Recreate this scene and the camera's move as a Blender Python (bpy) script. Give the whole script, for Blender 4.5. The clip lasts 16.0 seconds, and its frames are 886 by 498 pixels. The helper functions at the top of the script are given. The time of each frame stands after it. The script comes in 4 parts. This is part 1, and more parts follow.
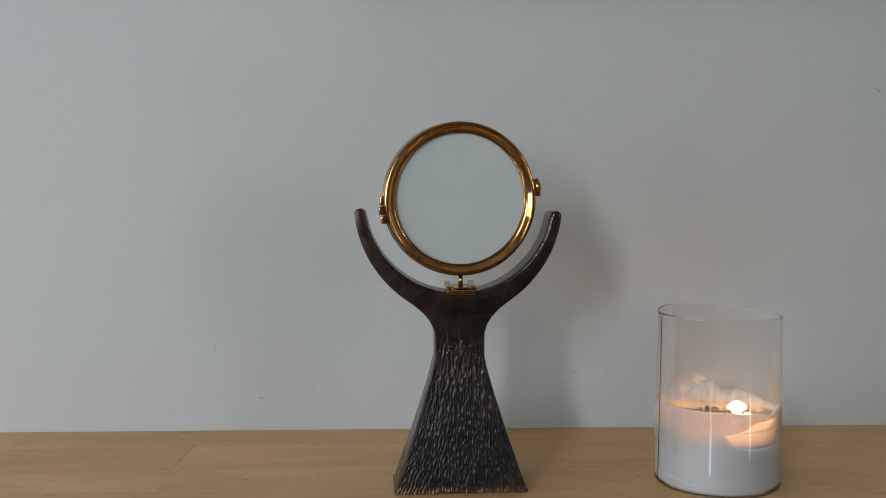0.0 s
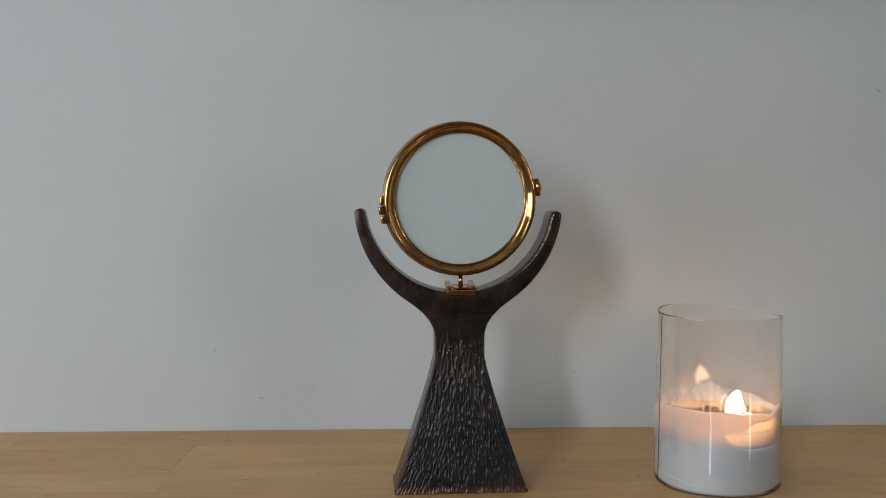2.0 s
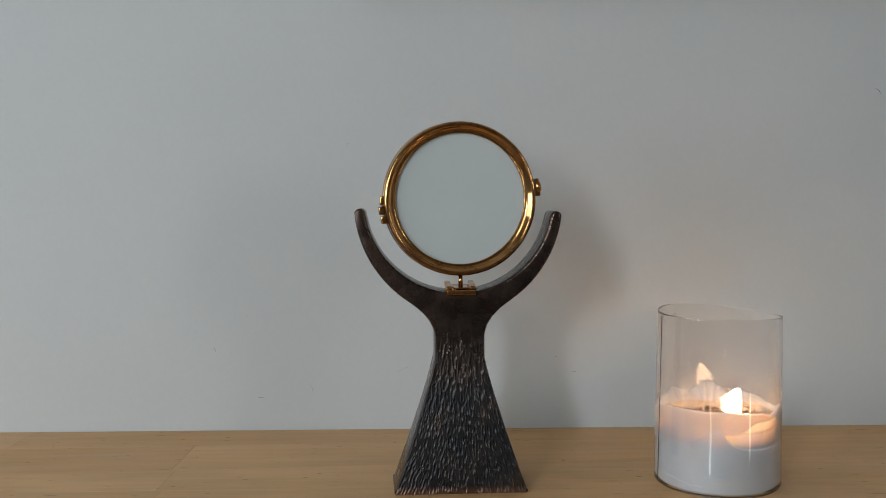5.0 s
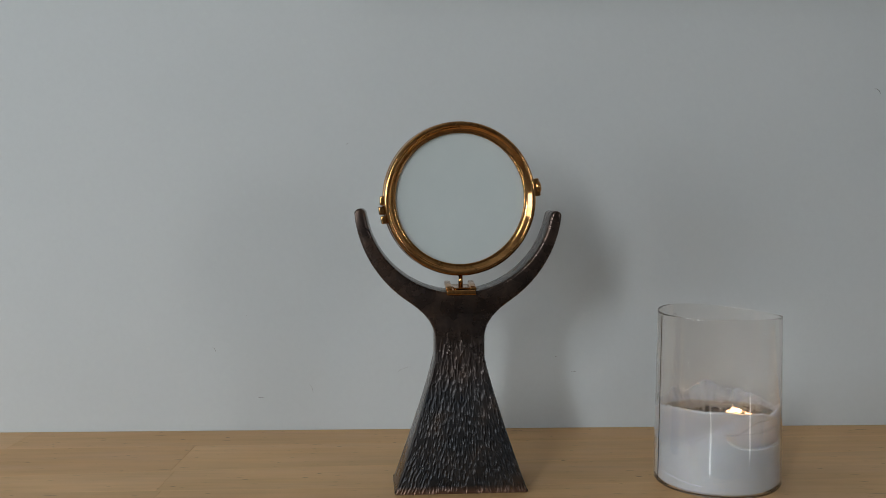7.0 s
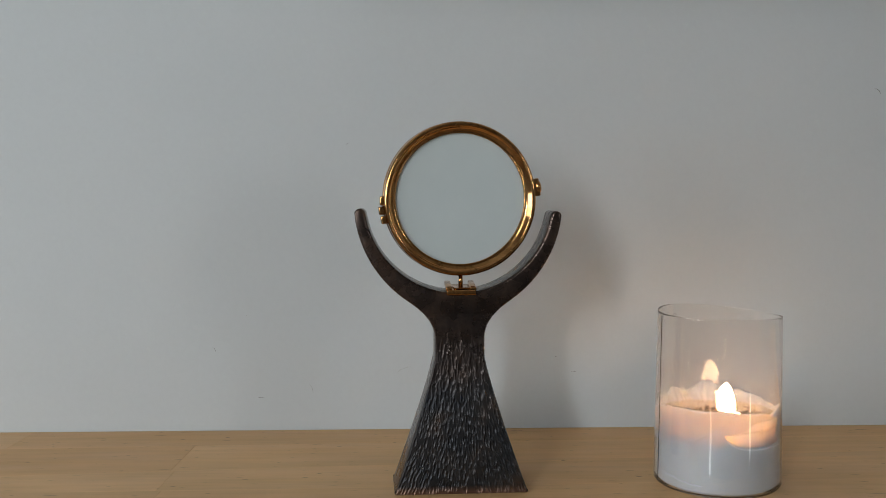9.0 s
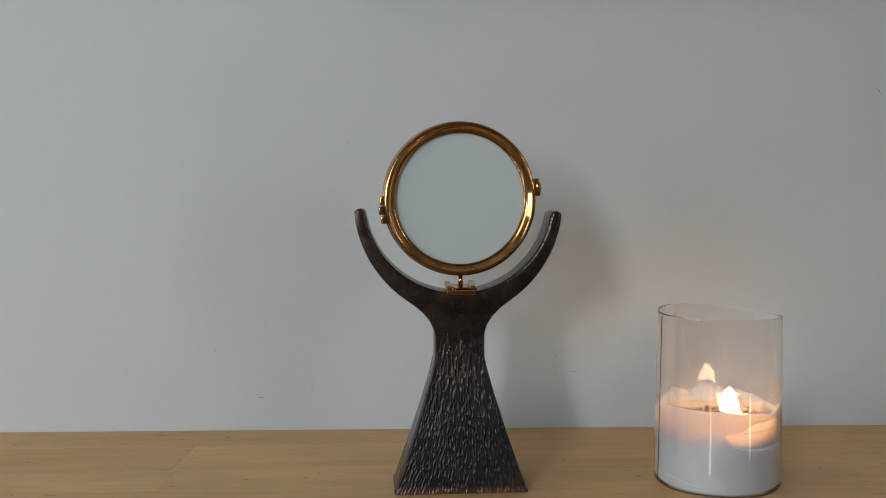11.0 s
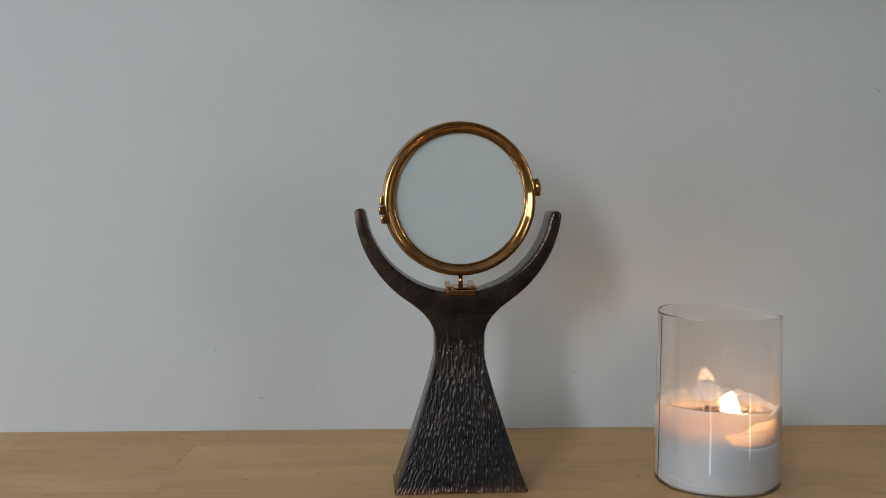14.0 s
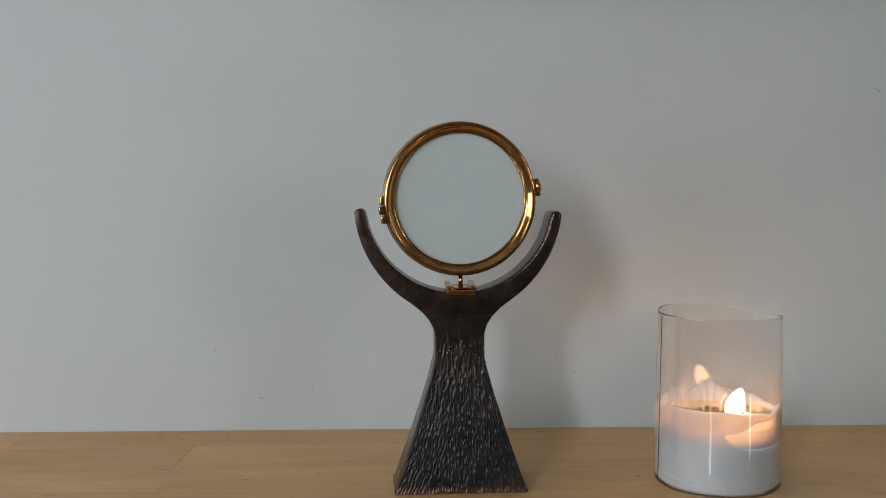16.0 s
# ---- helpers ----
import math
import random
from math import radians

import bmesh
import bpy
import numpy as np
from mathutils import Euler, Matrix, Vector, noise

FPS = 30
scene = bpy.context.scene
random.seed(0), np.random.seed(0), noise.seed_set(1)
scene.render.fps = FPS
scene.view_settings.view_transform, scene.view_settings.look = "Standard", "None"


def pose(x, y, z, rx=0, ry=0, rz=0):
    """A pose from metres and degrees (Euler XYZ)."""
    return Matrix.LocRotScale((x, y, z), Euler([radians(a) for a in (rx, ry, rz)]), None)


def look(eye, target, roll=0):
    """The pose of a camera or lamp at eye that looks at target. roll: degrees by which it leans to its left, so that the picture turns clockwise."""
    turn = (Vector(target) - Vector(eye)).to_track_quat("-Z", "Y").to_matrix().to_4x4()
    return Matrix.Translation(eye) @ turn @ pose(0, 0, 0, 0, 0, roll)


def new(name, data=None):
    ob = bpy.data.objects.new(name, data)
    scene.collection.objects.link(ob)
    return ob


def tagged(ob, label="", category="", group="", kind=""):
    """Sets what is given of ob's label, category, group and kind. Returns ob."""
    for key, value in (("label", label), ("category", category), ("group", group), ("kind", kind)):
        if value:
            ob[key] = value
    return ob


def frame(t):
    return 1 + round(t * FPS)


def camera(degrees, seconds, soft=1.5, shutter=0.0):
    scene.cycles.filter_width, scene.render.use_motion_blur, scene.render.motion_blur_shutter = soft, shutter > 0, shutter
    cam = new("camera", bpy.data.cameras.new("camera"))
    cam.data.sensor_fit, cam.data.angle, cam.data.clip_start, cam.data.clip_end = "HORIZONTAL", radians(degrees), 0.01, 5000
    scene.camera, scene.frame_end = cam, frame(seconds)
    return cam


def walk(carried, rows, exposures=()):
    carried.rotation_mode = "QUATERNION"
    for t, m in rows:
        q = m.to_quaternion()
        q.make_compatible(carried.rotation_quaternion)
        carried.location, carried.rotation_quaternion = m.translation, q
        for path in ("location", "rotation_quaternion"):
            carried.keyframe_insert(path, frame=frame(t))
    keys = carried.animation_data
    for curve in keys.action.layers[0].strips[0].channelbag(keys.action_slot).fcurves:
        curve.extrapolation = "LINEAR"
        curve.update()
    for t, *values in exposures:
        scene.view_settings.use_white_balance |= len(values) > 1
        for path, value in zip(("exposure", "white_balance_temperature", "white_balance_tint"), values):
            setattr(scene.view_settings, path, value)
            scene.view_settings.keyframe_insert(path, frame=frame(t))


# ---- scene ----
from mathutils.geometry import tessellate_polygon

# ---- camera: it stands still ----
cam = camera(52, 16.0, soft=0.6)
EYE = (0, 0, 0.225)
AIM = (0, 1, 0.225 - math.tan(radians(3.42)))
walk(cam, [(0, look(EYE, AIM, -0.5)), (16.0, look(EYE, AIM, -0.5))], exposures=[(0, -0.03), (16.0, -0.03)])

# ---- daylight: sky outside and two windows behind the camera ----
world = bpy.data.worlds.new("sky")
scene.world = world
world.use_nodes = True
sky = world.node_tree.nodes.new("ShaderNodeTexSky")
sky.sky_type, sky.sun_disc, sky.sun_elevation, sky.sun_rotation = "NISHITA", False, radians(35), radians(200)
world.node_tree.links.new(sky.outputs[0], world.node_tree.nodes["Background"].inputs[0])
world.node_tree.nodes["Background"].inputs[1].default_value = 0.08

ROOM_W, ROOM_E, ROOM_S, ROOM_N = -1.9, 2.9, -1.8, 0.865
FLOOR_Z, CEIL_Z = -0.95, 2.25
# windows in the south wall: x from, x to, sill, head
WINDOW_A = (-1.31, -0.99, 0.30, 1.55)
WINDOW_B = (2.32, 2.72, 0.35, 1.25)
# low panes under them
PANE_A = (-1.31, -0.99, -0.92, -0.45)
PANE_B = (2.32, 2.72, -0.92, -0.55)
# window in the west wall: y from, y to, sill, head
WINDOW_C = (-1.55, 0.35, 0.00, 0.90)


def window_light(box, power, colour):
    lamp = bpy.data.lights.new("window_daylight", "AREA")
    lamp.shape, lamp.size, lamp.size_y = "RECTANGLE", box[1] - box[0] - 0.1, box[3] - box[2] - 0.1
    lamp.energy, lamp.color = power, colour
    x, z = (box[0] + box[1]) / 2, (box[2] + box[3]) / 2
    new("window_daylight", lamp).matrix_world = look((x, ROOM_S - 0.06, z), (x, 0, z))


window_light(WINDOW_A, 30.5, (0.885, 0.945, 0.97))
window_light(WINDOW_B, 16, (0.90, 0.95, 0.97))
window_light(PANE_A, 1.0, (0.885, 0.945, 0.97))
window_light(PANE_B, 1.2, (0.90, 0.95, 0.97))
side = bpy.data.lights.new("window_daylight", "AREA")
side.shape, side.size, side.size_y, side.energy, side.color = "RECTANGLE", WINDOW_C[1] - WINDOW_C[0] - 0.1, WINDOW_C[3] - WINDOW_C[2] - 0.1, 23, (0.885, 0.945, 0.97)
new("window_daylight", side).matrix_world = look((ROOM_W - 0.06, (WINDOW_C[0] + WINDOW_C[1]) / 2, (WINDOW_C[2] + WINDOW_C[3]) / 2), (0, (WINDOW_C[0] + WINDOW_C[1]) / 2, (WINDOW_C[2] + WINDOW_C[3]) / 2))


# ---- materials ----
def material(name, base, rough=0.5, metal=0.0, **more):
    m = bpy.data.materials.new(name)
    m.use_nodes = True
    p = m.node_tree.nodes["Principled BSDF"]
    p.inputs["Base Color"].default_value = (*base, 1)
    p.inputs["Roughness"].default_value = rough
    p.inputs["Metallic"].default_value = metal
    for key, value in more.items():
        p.inputs[key.replace("_", " ")].default_value = value
    return m


def noise_node(m, scale, detail=4.0, stretch=(1, 1, 1), rough=0.55, offset=None):
    n, l = m.node_tree.nodes, m.node_tree.links
    co, mp, tx = n.new("ShaderNodeTexCoord"), n.new("ShaderNodeMapping"), n.new("ShaderNodeTexNoise")
    mp.inputs["Scale"].default_value = stretch
    tx.inputs["Scale"].default_value, tx.inputs["Detail"].default_value, tx.inputs["Roughness"].default_value = scale, detail, rough
    l.new(co.outputs["Object"], mp.inputs["Vector"])
    if offset is not None:
        l.new(offset, mp.inputs["Location"])
    l.new(mp.outputs[0], tx.inputs["Vector"])
    return tx.outputs["Fac"]


def ramp(m, value, stops):
    r = m.node_tree.nodes.new("ShaderNodeValToRGB")
    e = r.color_ramp.elements
    while len(e) < len(stops):
        e.new(0.5)
    for el, (p, c) in zip(e, stops):
        el.position = p
        el.color = (*c, 1) if isinstance(c, tuple) else (c, c, c, 1)
    m.node_tree.links.new(value, r.inputs[0])
    return r.outputs[0]


def mix(m, a, b, fac, blend="MIX"):
    x = m.node_tree.nodes.new("ShaderNodeMix")
    x.data_type, x.blend_type = "RGBA", blend
    for sock, v in ((x.inputs[0], fac), (x.inputs[6], a), (x.inputs[7], b)):
        if isinstance(v, (float, int)):
            sock.default_value = v
        elif isinstance(v, tuple):
            sock.default_value = (*v, 1)
        else:
            m.node_tree.links.new(v, sock)
    return x.outputs[2]


def bump(m, height, strength, distance):
    p, b = m.node_tree.nodes["Principled BSDF"], m.node_tree.nodes.new("ShaderNodeBump")
    b.inputs["Strength"].default_value, b.inputs["Distance"].default_value = strength, distance
    m.node_tree.links.new(height, b.inputs["Height"])
    m.node_tree.links.new(b.outputs[0], p.inputs["Normal"])


def colour_in(m, socket, name="Base Color"):
    m.node_tree.links.new(socket, m.node_tree.nodes["Principled BSDF"].inputs[name])


def wall_material():
    m = material("painted_plaster", (0.66, 0.67, 0.66), 0.75)
    big = ramp(m, noise_node(m, 3.0, 3), [(0.3, (0.504, 0.532, 0.545)), (0.7, (0.536, 0.560, 0.572))])
    fine = ramp(m, noise_node(m, 240, 4), [(0.35, 0.985), (0.6, 1.0)])
    colour_in(m, mix(m, big, fine, 1.0, "MULTIPLY"))
    bump(m, noise_node(m, 380, 3), 0.05, 0.0006)
    return m


def wood_material():
    m = material("oiled_beech", (0.5, 0.33, 0.18), 0.42, Specular_IOR_Level=0.3)
    n, l = m.node_tree.nodes, m.node_tree.links
    info = n.new("ShaderNodeObjectInfo")
    shift = n.new("ShaderNodeVectorMath")
    shift.operation = "SCALE"
    shift.inputs[0].default_value = (7.1, 3.7, 1.3)
    l.new(info.outputs["Random"], shift.inputs["Scale"])
    off = shift.outputs[0]
    tone = ramp(m, info.outputs["Random"], [(0.0, (0.655, 0.392, 0.180)), (0.5, (0.71, 0.44, 0.208)), (1.0, (0.755, 0.488, 0.248))])
    cloud = ramp(m, noise_node(m, 7, 4, (0.7, 2.0, 1), 0.6, off), [(0.3, 0.88), (0.7, 1.08)])
    grain = ramp(m, noise_node(m, 60, 5, (0.16, 2.4, 1), 0.6, off), [(0.30, 0.91), (0.55, 1.0), (0.8, 1.04)])
    fleck = ramp(m, noise_node(m, 120, 2, (0.42, 2.6, 1), 0.5, off), [(0.68, 1.0), (0.75, 0.60)])
    pit = ramp(m, noise_node(m, 210, 1, (0.40, 1.6, 1), 0.5, off), [(0.75, 1.0), (0.78, 0.40)])
    fleck = mix(m, fleck, pit, 1.0, "MULTIPLY")
    c = mix(m, tone, cloud, 1.0, "MULTIPLY")
    c = mix(m, c, grain, 1.0, "MULTIPLY")
    c = mix(m, c, fleck, 1.0, "MULTIPLY")
    colour_in(m, c)
    colour_in(m, ramp(m, noise_node(m, 25, 3, (0.3, 1.5, 1), offset=off), [(0.3, 0.42), (0.7, 0.56)]), "Roughness")
    bump(m, noise_node(m, 90, 4, (0.1, 4, 1), 0.6, off), 0.15, 0.0004)
    return m


BROWN_PATINA = ((0.052, 0.040, 0.037), (0.084, 0.058, 0.047), (0.145, 0.089, 0.064))
BLACK_PATINA = ((0.028, 0.030, 0.035), (0.045, 0.042, 0.043), (0.084, 0.060, 0.049))


def patina(m, tones):
    patch = ramp(m, noise_node(m, 38, 4), list(zip((0.32, 0.54, 0.78), tones)))
    return mix(m, patch, ramp(m, noise_node(m, 420, 3), [(0.35, 0.90), (0.65, 1.06)]), 1.0, "MULTIPLY")


def bronze_material(name, tones, metal, rough=(0.20, 0.36)):
    m = material(name, tones[1], 0.32, metal)
    colour_in(m, patina(m, tones))
    colour_in(m, ramp(m, noise_node(m, 90, 4), [(0.3, rough[0]), (0.7, rough[1])]), "Roughness")
    bump(m, noise_node(m, 300, 2), 0.04, 0.0004)
    return m


def chiselled_material():
    """Black patina on the foot that wears to brown towards the neck."""
    m = bronze_material("blackened_bronze", BLACK_PATINA, 0.85, (0.34, 0.47))
    n, l = m.node_tree.nodes, m.node_tree.links
    old = n["Principled BSDF"].inputs["Base Color"].links[0].from_socket
    co, sp = n.new("ShaderNodeTexCoord"), n.new("ShaderNodeSeparateXYZ")
    l.new(co.outputs["Object"], sp.inputs[0])
    rise = n.new("ShaderNodeMapRange")
    rise.inputs["From Min"].default_value, rise.inputs["From Max"].default_value = 0.075, 0.120
    l.new(sp.outputs["Z"], rise.inputs["Value"])
    # lighter brown along the lowest few millimetres of the foot
    low_edge = n.new("ShaderNodeMapRange")
    low_edge.inputs["From Min"].default_value, low_edge.inputs["From Max"].default_value = 0.0065, 0.0005
    l.new(sp.outputs["Z"], low_edge.inputs["Value"])
    body = mix(m, old, patina(m, BROWN_PATINA), rise.outputs[0])
    colour_in(m, mix(m, body, (0.16, 0.090, 0.062), low_edge.outputs[0]))
    matt = n["Principled BSDF"].inputs["Roughness"].links[0].from_socket
    smooth_neck = ramp(m, noise_node(m, 90, 4), [(0.3, 0.20), (0.7, 0.36)])
    colour_in(m, mix(m, matt, smooth_neck, rise.outputs[0]), "Roughness")
    return m


def gold_material():
    m = material("worn_gilt_brass", (0.72, 0.43, 0.12), 0.14, 1.0)
    tone = ramp(m, noise_node(m, 60, 4), [(0.3, (0.52, 0.250, 0.085)), (0.65, (0.70, 0.380, 0.150))])
    spot = ramp(m, noise_node(m, 330, 3), [(0.62, 1.0), (0.70, 0.55)])
    tarnish = ramp(m, noise_node(m, 85, 5, rough=0.7), [(0.50, 1.0), (0.66, 0.50)])
    colour_in(m, mix(m, mix(m, tone, spot, 1.0, "MULTIPLY"), tarnish, 1.0, "MULTIPLY"))
    colour_in(m, ramp(m, noise_node(m, 85, 5, rough=0.7), [(0.3, 0.05), (0.5, 0.10), (0.68, 0.30)]), "Roughness")
    bump(m, noise_node(m, 300, 3), 0.05, 0.0003)
    return m


def wax_material(name, base, rough=0.45, scatter=0.010, weight=1.0):
    m = material(name, base, rough)
    p = m.node_tree.nodes["Principled BSDF"]
    p.inputs["Subsurface Weight"].default_value = weight
    p.inputs["Subsurface Radius"].default_value = (1.0, 0.78, 0.54)
    p.inputs["Subsurface Scale"].default_value = scatter
    d = tuple(v * 0.93 for v in base)
    colour_in(m, ramp(m, noise_node(m, 70, 4), [(0.3, d), (0.65, base)]))
    bump(m, noise_node(m, 160, 3), 0.12, 0.0008)
    p.inputs["Coat Weight"].default_value, p.inputs["Coat Roughness"].default_value = 0.35, 0.12
    return m


def glass_material():
    m = material("sooty_glass", (0.955, 0.945, 0.935), 0.0, 0.0, IOR=1.47)
    n, l = m.node_tree.nodes, m.node_tree.links
    p = n["Principled BSDF"]
    p.inputs["Transmission Weight"].default_value = 1.0
    p.inputs["Specular IOR Level"].default_value = 0.4
    haze, see, film = n.new("ShaderNodeBsdfDiffuse"), n.new("ShaderNodeBsdfTranslucent"), n.new("ShaderNodeMixShader")
    both = n.new("ShaderNodeMixShader")
    for s in (haze, see):
        s.inputs["Color"].default_value = (0.85, 0.68, 0.54, 1)
    l.new(haze.outputs[0], film.inputs[1])
    l.new(see.outputs[0], film.inputs[2])
    l.new(ramp(m, noise_node(m, 30, 4, (1, 1, 0.35)), [(0.3, 0.020), (0.7, 0.046)]), both.inputs[0])
    # a spattered film of wax a little above the candle
    co, sp, up, down, band = (n.new("ShaderNode" + k) for k in ("TexCoord", "SeparateXYZ", "MapRange", "MapRange", "Math"))
    l.new(co.outputs["Object"], sp.inputs[0])
    for node, z0, z1 in ((up, 0.058, 0.070), (down, 0.100, 0.078)):
        node.inputs["From Min"].default_value, node.inputs["From Max"].default_value = z0, z1
        l.new(sp.outputs["Z"], node.inputs["Value"])
    band.operation = "MULTIPLY"
    l.new(up.outputs[0], band.inputs[0])
    l.new(down.outputs[0], band.inputs[1])
    spatter = ramp(m, noise_node(m, 150, 3, (1, 1, 0.5)), [(0.48, 0.0), (0.64, 0.24)])
    colour_in(m, mix(m, (0.0, 0.0, 0.0), spatter, band.outputs[0]), "Roughness")
    bump(m, noise_node(m, 75, 2, (1, 1, 0.2)), 0.035, 0.0006)
    l.new(p.outputs[0], both.inputs[1])
    l.new(film.outputs[0], both.inputs[2])
    l.new(both.outputs[0], n["Material Output"].inputs["Surface"])
    return m


def flame_material(name, colour, strength):
    m = material(name, (0, 0, 0), 1.0)
    p = m.node_tree.nodes["Principled BSDF"]
    p.inputs["Emission Color"].default_value = (*colour, 1)
    p.inputs["Emission Strength"].default_value = strength
    p.inputs["Specular IOR Level"].default_value = 0
    return m


PLASTER, WOOD, GOLD = wall_material(), wood_material(), gold_material()
BRONZE = bronze_material("brown_patinated_bronze", BROWN_PATINA, 0.85)
BLACK_BRONZE = chiselled_material()
WAX = wax_material("white_candle_wax", (0.315, 0.325, 0.345), 0.34, 0.016)
POOL = material("molten_wax", (0.85, 0.68, 0.48), 0.04, 0.0, IOR=1.43, Transmission_Weight=1.0)
WAX_GREY = material("greyish_wax", (0.42, 0.41, 0.47), 0.5)
SOOT = material("charred_cotton", (0.045, 0.032, 0.024), 0.9)
GLASS = glass_material()
DISC = material("opal_white_disc", (0.80, 0.82, 0.81), 0.55)
colour_in(DISC, ramp(DISC, noise_node(DISC, 25, 3), [(0.3, (0.545, 0.600, 0.602)), (0.7, (0.570, 0.625, 0.626))]))
FLAME = flame_material("flame_glow", (1.0, 0.60, 0.34), 58)
LOW_FLAME = flame_material("low_flame_glow", (1.0, 0.60, 0.32), 6)
SCUFF = material("grey_scuff", (0.20, 0.19, 0.18), 0.8)
DARKFLOOR = material("floor_boards", (0.22, 0.15, 0.09), 0.5)
CEILING_PAINT = material("ceiling_paint", (0.8, 0.79, 0.77), 0.8)
ROOM_PAINT = material("room_paint", (0.45, 0.42, 0.38), 0.8)
FRAME_PAINT = material("white_lacquer", (0.7, 0.7, 0.7), 0.4)
for mat_, lo, hi, sc in ((DARKFLOOR, (0.17, 0.11, 0.065), (0.26, 0.18, 0.11), 9), (CEILING_PAINT, (0.36, 0.35, 0.34), (0.40, 0.39, 0.38), 4),
                         (ROOM_PAINT, (0.22, 0.20, 0.18), (0.28, 0.26, 0.24), 4),):
    colour_in(mat_, ramp(mat_, noise_node(mat_, sc, 4), [(0.35, lo), (0.65, hi)]))


# ---- building blocks ----
def part(name, bm, mat, parent=None, label="", smooth=True):
    me = bpy.data.meshes.new(name)
    bmesh.ops.recalc_face_normals(bm, faces=bm.faces)
    for f in bm.faces:
        f.smooth = smooth
    bm.to_mesh(me)
    bm.free()
    me.materials.append(mat)
    ob = new(name, me)
    if parent is not None:
        ob.parent = parent
    if label:
        ob["label"] = label
    return ob


def box(bm, x0, x1, y0, y1, z0, z1, bevel=0.0, seg=2):
    m = Matrix.LocRotScale(((x0 + x1) / 2, (y0 + y1) / 2, (z0 + z1) / 2), None, (x1 - x0, y1 - y0, z1 - z0))
    verts = bmesh.ops.create_cube(bm, size=1, matrix=m)["verts"]
    if bevel:
        edges = list({e for v in verts for e in v.link_edges})
        bmesh.ops.bevel(bm, geom=edges, offset=bevel, segments=seg, profile=0.5, affect="EDGES")
    return bm


def revolve(bm, profile, steps, place, closed=True):
    """Turn a profile of (radius, height) round an axis; place maps (radius, height, angle) to a point."""
    rings = [[bm.verts.new(place(r, h, 2 * math.pi * i / steps)) for r, h in profile] for i in range(steps)]
    n = len(profile)
    for i in range(steps):
        a, b = rings[i], rings[(i + 1) % steps]
        for j in range(n if closed else n - 1):
            k = (j + 1) % n
            bm.faces.new((a[j], a[k], b[k], b[j]))
    return bm


def tube(bm, points, radius, sides=8, taper=None):
    """A round cord along points."""
    pts = [Vector(p) for p in points]
    loops = []
    for i, p in enumerate(pts):
        d = (pts[min(i + 1, len(pts) - 1)] - pts[max(i - 1, 0)]).normalized()
        s = d.orthogonal().normalized() if i == 0 else (side - d * side.dot(d)).normalized()
        side = s
        t = d.cross(s)
        r = radius * (taper(i / (len(pts) - 1)) if taper else 1)
        loops.append([bm.verts.new(p + r * (s * math.cos(2 * math.pi * k / sides) + t * math.sin(2 * math.pi * k / sides))) for k in range(sides)])
    for a, b in zip(loops, loops[1:]):
        for k in range(sides):
            bm.faces.new((a[k], a[(k + 1) % sides], b[(k + 1) % sides], b[k]))
    bm.faces.new(loops[0][::-1])
    bm.faces.new(loops[-1])
    return bm


def smoothstep(a, b, x):
    t = min(1.0, max(0.0, (x - a) / (b - a)))
    return t * t * (3 - 2 * t)


# ---- the room ----
def slab(name, mat, label, *b):
    return tagged(part(name, box(bmesh.new(), *b), mat, smooth=False), label, name.split("_")[0], kind="structure")


T = 0.12
wall_north = slab("wall_north", PLASTER, "pale grey painted plaster wall with small scuffs", ROOM_W - T, ROOM_E + T, ROOM_N, ROOM_N + T, FLOOR_Z, CEIL_Z)
slab("wall_east", ROOM_PAINT, "plain painted side wall of the room", ROOM_E, ROOM_E + T, ROOM_S - T, ROOM_N, FLOOR_Z, CEIL_Z)
slab("floor", DARKFLOOR, "brown wooden floor of the room", ROOM_W - T, ROOM_E + T, ROOM_S - T, ROOM_N + T, FLOOR_Z - T, FLOOR_Z)
slab("ceiling", CEILING_PAINT, "plain grey painted ceiling", ROOM_W - T, ROOM_E + T, ROOM_S - T, ROOM_N + T, CEIL_Z, CEIL_Z + T)


def south_wall():
    bm = bmesh.new()
    split = -0.30
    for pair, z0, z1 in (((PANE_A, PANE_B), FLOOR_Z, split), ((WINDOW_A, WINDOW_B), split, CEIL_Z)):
        xs = [ROOM_W, pair[0][0], pair[0][1], pair[1][0], pair[1][1], ROOM_E]
        for i in (0, 2, 4):
            box(bm, xs[i], xs[i + 1], ROOM_S - T, ROOM_S, z0, z1)
        for w in pair:
            box(bm, w[0], w[1], ROOM_S - T, ROOM_S, z0, w[2])
            box(bm, w[0], w[1], ROOM_S - T, ROOM_S, w[3], z1)
    tagged(part("wall_south", bm, ROOM_PAINT, smooth=False), "plain painted wall with window openings", "wall", kind="structure")


south_wall()


def west_wall():
    bm = bmesh.new()
    w = WINDOW_C
    for b in ((ROOM_S - T, w[0], FLOOR_Z, CEIL_Z), (w[1], ROOM_N, FLOOR_Z, CEIL_Z), (w[0], w[1], FLOOR_Z, w[2]), (w[0], w[1], w[3], CEIL_Z)):
        box(bm, ROOM_W - T, ROOM_W, *b)
    tagged(part("wall_west", bm, ROOM_PAINT, smooth=False), "plain painted wall with one window opening", "wall", kind="structure")


west_wall()


